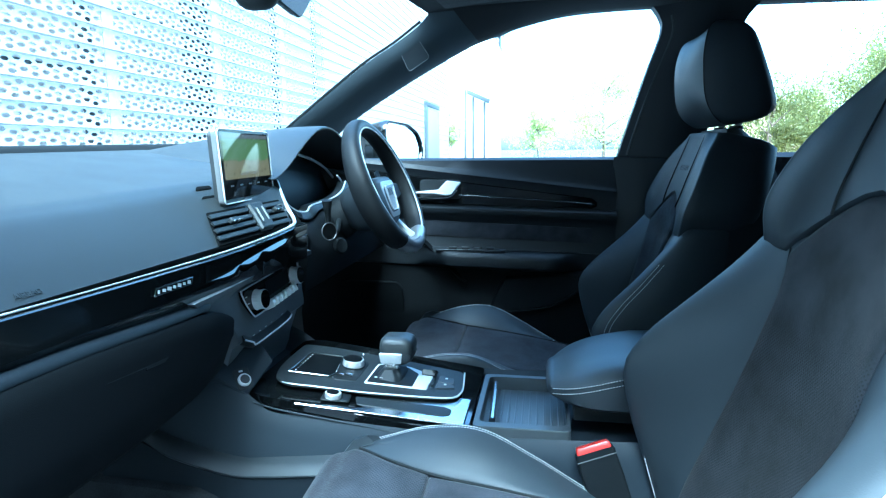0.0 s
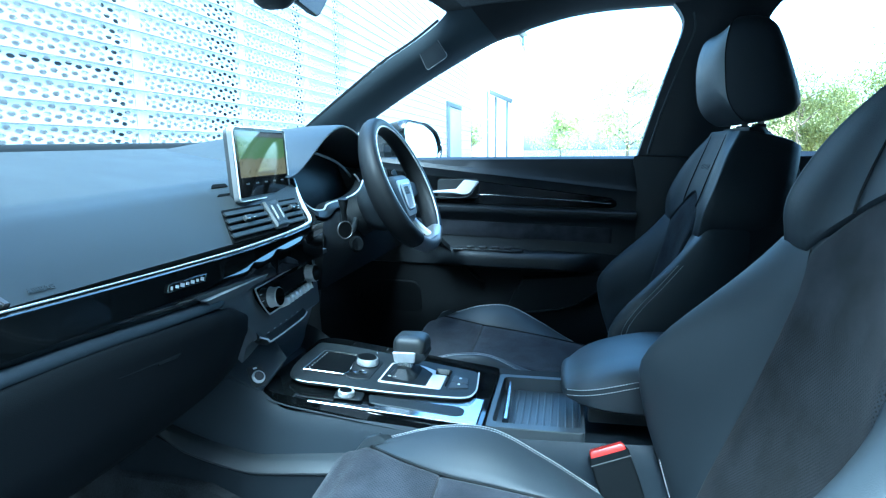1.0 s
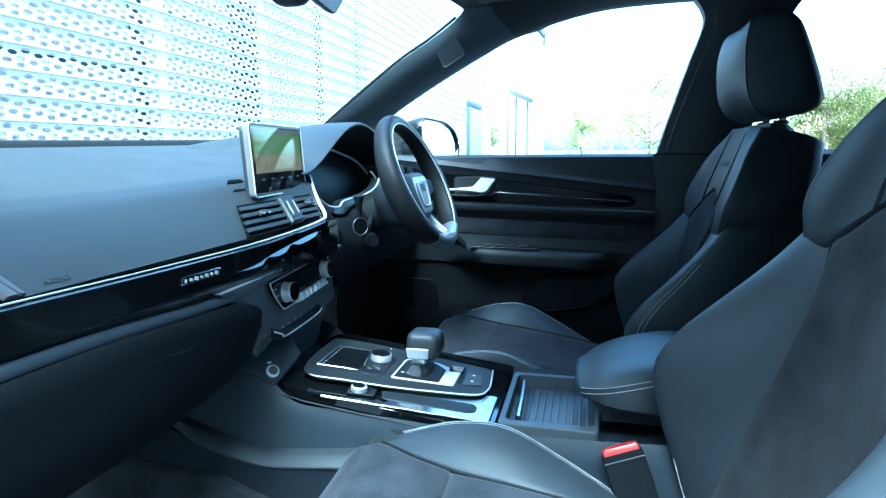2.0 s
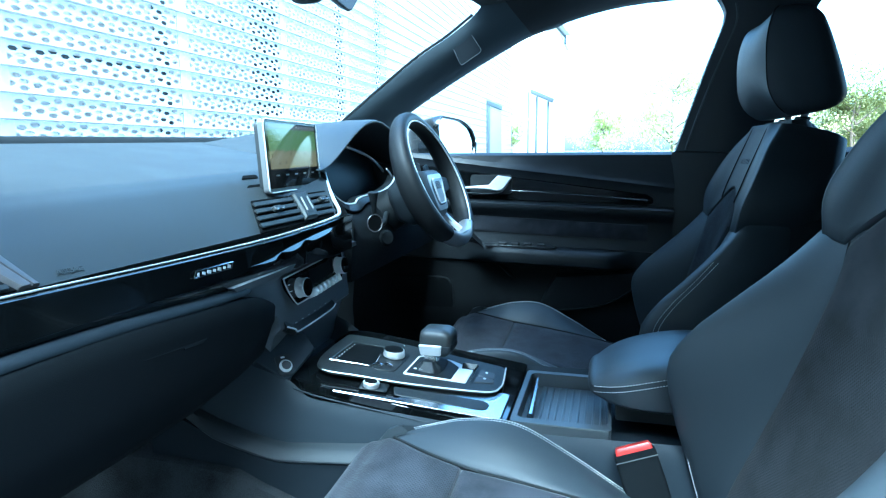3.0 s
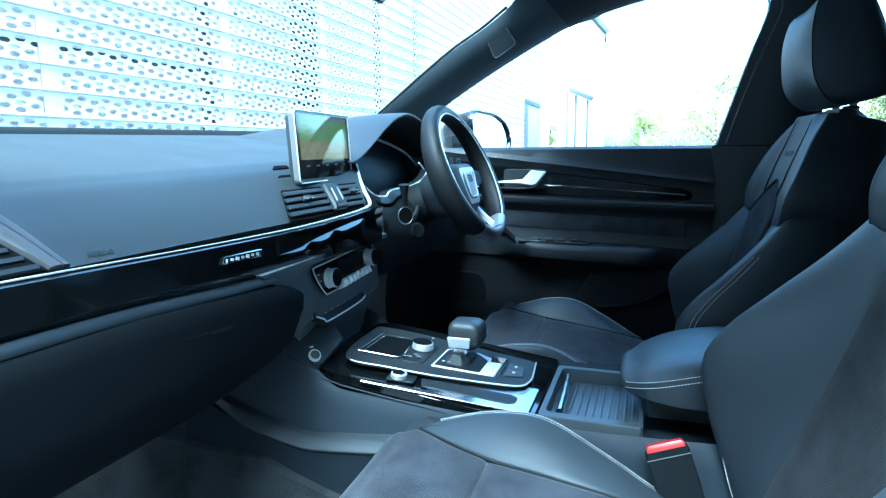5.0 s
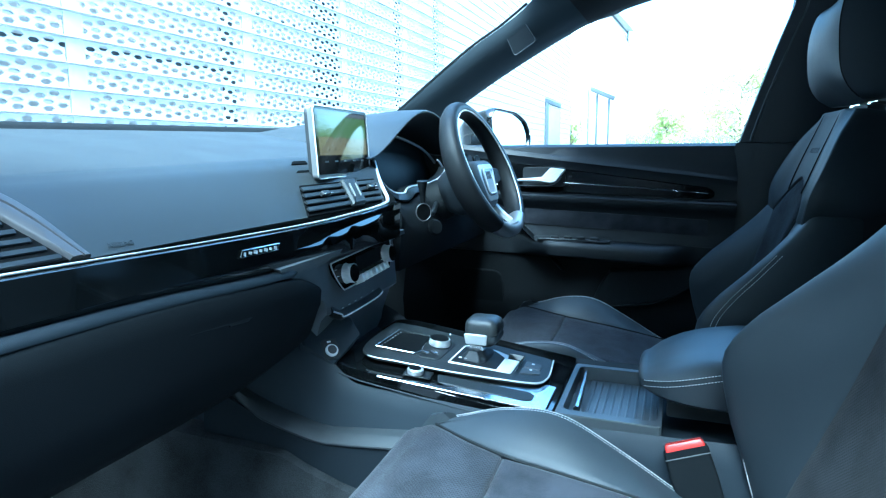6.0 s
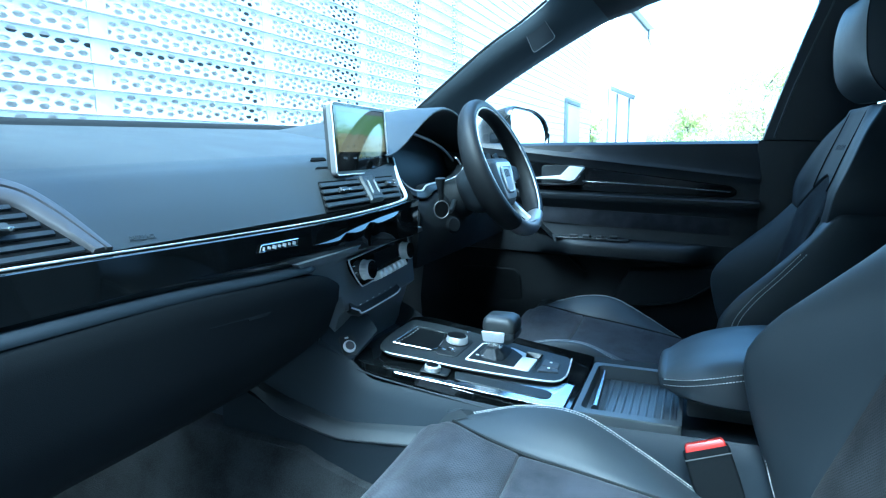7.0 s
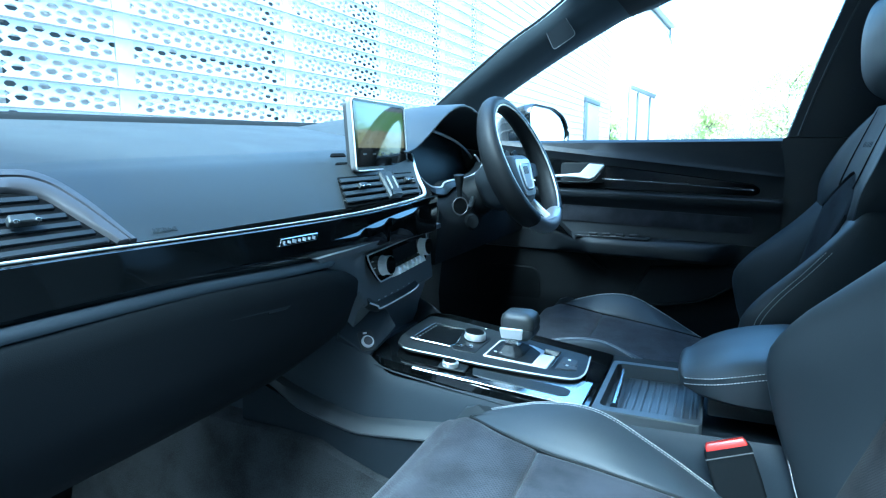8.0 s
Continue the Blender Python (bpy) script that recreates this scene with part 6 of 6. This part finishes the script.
# back shell
rows = []
for k in range(16):
    z = 0.58 + 0.63 * k / 15
    w = table(z, [(0.58, 0.215), (0.8, 0.232), (0.95, 0.220), (1.03, 0.198), (1.09, 0.196), (1.15, 0.16), (1.21, 0.095)])
    y = spine(z)
    d = table(z, [(0.58, 0.10), (0.9, 0.125), (1.08, 0.12), (1.15, 0.10), (1.21, 0.035)])
    rows.append([(CX + w * a, y - 0.02 - d * b, z) for a, b in ((-1, 0.1), (-1.0, 0.6), (-0.85, 0.95), (-0.4, 1.05), (0, 1.07), (0.4, 1.05), (0.85, 0.95), (1.0, 0.6), (1, 0.1), (0.5, 0.05), (-0.5, 0.05))])
part("back_shell", loft(rows), DARK, seat, "dark seat back shell")

# headrest
rows = []
for z in [1.2092, 1.2105, 1.213, 1.217, 1.223, 1.231, 1.241, 1.253, 1.267, 1.283, 1.300, 1.317, 1.333, 1.348, 1.361, 1.372, 1.380, 1.387, 1.392, 1.3955, 1.398]:
    yf = table(z, [(1.209, -0.262), (1.222, -0.243), (1.239, -0.221), (1.267, -0.200), (1.301, -0.189), (1.345, -0.194), (1.377, -0.209), (1.392, -0.226), (1.398, -0.242)])
    yc = table(z, [(1.209, -0.242), (1.222, -0.226), (1.240, -0.214), (1.263, -0.206), (1.298, -0.202), (1.338, -0.201), (1.379, -0.209), (1.392, -0.220), (1.398, -0.238)])
    yb = table(z, [(1.209, -0.262), (1.216, -0.296), (1.226, -0.315), (1.241, -0.324), (1.266, -0.320), (1.32, -0.304), (1.362, -0.290), (1.378, -0.283), (1.392, -0.270), (1.398, -0.255)])
    h = table(z, [(1.209, 0.110), (1.216, 0.121), (1.230, 0.127), (1.26, 0.130), (1.30, 0.130), (1.345, 0.127), (1.372, 0.122), (1.386, 0.115), (1.394, 0.102), (1.398, 0.084)])
    front = [(h * s_, yc + 0.0015 + (yf - yc - 0.0015) * (1 - abs(s_) ** 2.4)) for s_ in [-1 + 2 * k / 14 for k in range(15)]]
    side = [(h + 0.0012, yc - 0.002), (h + 0.004, yc + (yb - yc) * 0.25), (h + 0.003, yc + (yb - yc) * 0.6), (h - 0.004, yc + (yb - yc) * 0.86), (h * 0.86, yb + 0.003), (h * 0.5, yb)]
    ring = [*front, *side, *[(-x, y) for x, y in side[::-1]]]
    rows.append([(CX + x, y - 0.064 + 0.10 * (y + 0.21 if y < -0.21 else 0), z) for x, y in ring])
head = part("headrest", loft(rows), LEATHER, seat, "rounded leather headrest", 50)
for j in (0, 14):
    part("headrest_seam", tube([Vector(r[j]) + Vector((0, 0.0004, 0)) for r in rows[2:-2]], 0.0011, 40, 6), VOID, head)
for sx in (-0.055, 0.055):
    part("headrest_post", tube([(CX + sx, -0.338, 1.17), (CX + sx, -0.362, 1.255)], 0.006, 2, 12, smooth=False), BRIGHT, seat, "chrome post")
    part("post_collar", disc(0.013, 0.008, Matrix.Translation((CX + sx, -0.346, 1.200)), 18, 0.002), DARK, seat)

# cushion
def cushion_top(y):
    return table(y, [(-0.10, 0.665), (0.0, 0.690), (0.15, 0.715), (0.28, 0.728), (0.34, 0.726), (0.38, 0.705), (0.405, 0.66), (0.41, 0.60)])


def cushion_centre(y0, y1, half):
    def fn(u, v):
        s_ = 2 * u - 1
        k = y0 + (y1 - y0) * v
        drop = 0.0
        y = k
        if k > 0.36:
            f = (k - 0.36) / 0.12
            y, drop = 0.36 + 0.045 * math.sin(f * 1.57), 0.11 * (1 - math.cos(f * 1.57))
        z = (cushion_top(min(y, 0.34)) if k > 0.34 else cushion_top(k)) - drop - 0.008 * (1 - s_ * s_) - (0.012 * ((k - 0.34) / 0.02) if 0.34 < k <= 0.36 else 0.012 if k > 0.36 else 0)
        wide = half if half < 0.14 else table(k, [(0.225, 0.128), (0.28, 0.146), (0.33, 0.174), (0.36, 0.188), (0.40, 0.186), (0.47, 0.172)])
        return (CX + s_ * wide, y, z)
    return fn


part("cushion_panel", panel(cushion_centre(-0.10, 0.225, 0.125), 12, 14, 0.03, 0.006, 0.03), SUEDE, seat, "dark suede cushion panel")
part("thigh_support", panel(cushion_centre(0.225, 0.47, 0.150), 14, 20, 0.03, 0.006, 0.03), SUEDE_FLAT, seat, "dark suede thigh support")


def cushion_bolster(side):
    def fn(u, v):
        y = -0.08 + 0.432 * v
        top = cushion_top(y)
        b = table(y, [(-0.08, -0.05), (0.025, -0.015), (0.095, 0.013), (0.168, 0.037), (0.236, 0.029), (0.31, 0.004), (0.36, -0.004)])
        inn = table(y, [(-0.1, 0.124), (0.19, 0.124), (0.225, 0.128), (0.28, 0.146), (0.33, 0.174), (0.36, 0.188)])
        xo = table(y, [(-0.1, 0.200), (0.1, 0.207), (0.25, 0.206), (0.33, 0.200), (0.36, 0.193)])
        fr = max(0.0, min(1.0, (y - 0.27) / 0.06))
        pts = [(inn, -0.002), (inn + (xo - inn) * 0.35, b * 0.62), (xo - 0.026, b * 0.96), (xo - 0.010, b), (xo, b - 0.010), (xo + 0.008 - 0.016 * fr, -0.03), (xo + 0.004 - 0.030 * fr, -0.08)]
        p = spline([(x, z, 0) for x, z in pts], 37)
        k = u * 36
        i = min(int(k), 35)
        q = p[i] + (p[i + 1] - p[i]) * (k - i)
        return (CX + side * q.x, y, top + q.y - 0.030 * max(0.0, (y - 0.325) / 0.027) ** 2)
    return (lambda u, v: fn(1 - u, v)) if side > 0 else fn


for sd in (-1, 1):
    fn = cushion_bolster(sd)
    part("cushion_bolster", panel(fn, 22, 34, 0.012, 0.005, 0.02, (sd * 0.3, 0, 1)), LEATHER, seat, "black leather cushion bolster")
    line = []
    for k in range(30):
        y = -0.07 + 0.421 * k / 29
        b = table(y, [(-0.08, -0.05), (0.025, -0.015), (0.095, 0.013), (0.168, 0.037), (0.236, 0.029), (0.31, 0.004), (0.36, -0.004)])
        xo = table(y, [(-0.1, 0.200), (0.1, 0.207), (0.25, 0.206), (0.33, 0.200), (0.36, 0.193)])
        line.append((CX + sd * (xo - 0.010), y, cushion_top(y) + b + 0.0003 - 0.030 * max(0.0, (y - 0.325) / 0.027) ** 2))
    part("cushion_seam", tube([(CX + sd * (table(y, [(-0.1, 0.124), (0.19, 0.124), (0.225, 0.128), (0.28, 0.146), (0.33, 0.174)]) + 0.0005), y, cushion_top(y) - 0.0015) for y in [-0.07 + 0.04 * k for k in range(11)]], 0.0018, 40, 6), VOID, seat)
    bm = stitches(line, 110)
    stitches([Vector(p) + Vector((-sd * 0.0065, 0, 0.0002)) for p in line], 110, bm=bm)
    part("cushion_stitching", bm, THREAD, seat, "pale twin stitching", kind="stuff")
bm = loft([[(CX - w, y, 0.40), (CX - w, y, z), (CX + w, y, z), (CX + w, y, 0.40)] for y, w, z in ((-0.14, 0.20, 0.61), (0.1, 0.215, 0.64), (0.30, 0.20, 0.66), (0.375, 0.16, 0.63), (0.38, 0.15, 0.50))])
part("seat_base", bm, DARK, seat, "dark seat base")
for sx in (-0.17, 0.17):
    part("seat_rail", rbox((0.04, 0.50, 0.045), (CX + sx, 0.10, 0.38), bevel=0.005), DARK, seat)

driver_seat = copy_thing(seat, pose(0.378, 0.118, FLOOR_Z - 0.05))
# the driver's cushion is set higher and further forward, the headrest forward
for ob in driver_seat.children:
    if ob.name.startswith(("headrest", "post_collar")):
        ob.location += Vector((0, 0.055, 0.008))
    if ob.name.startswith(("cushion", "thigh", "seat_base")):
        ob.location += Vector((0, 0.030, 0.024))
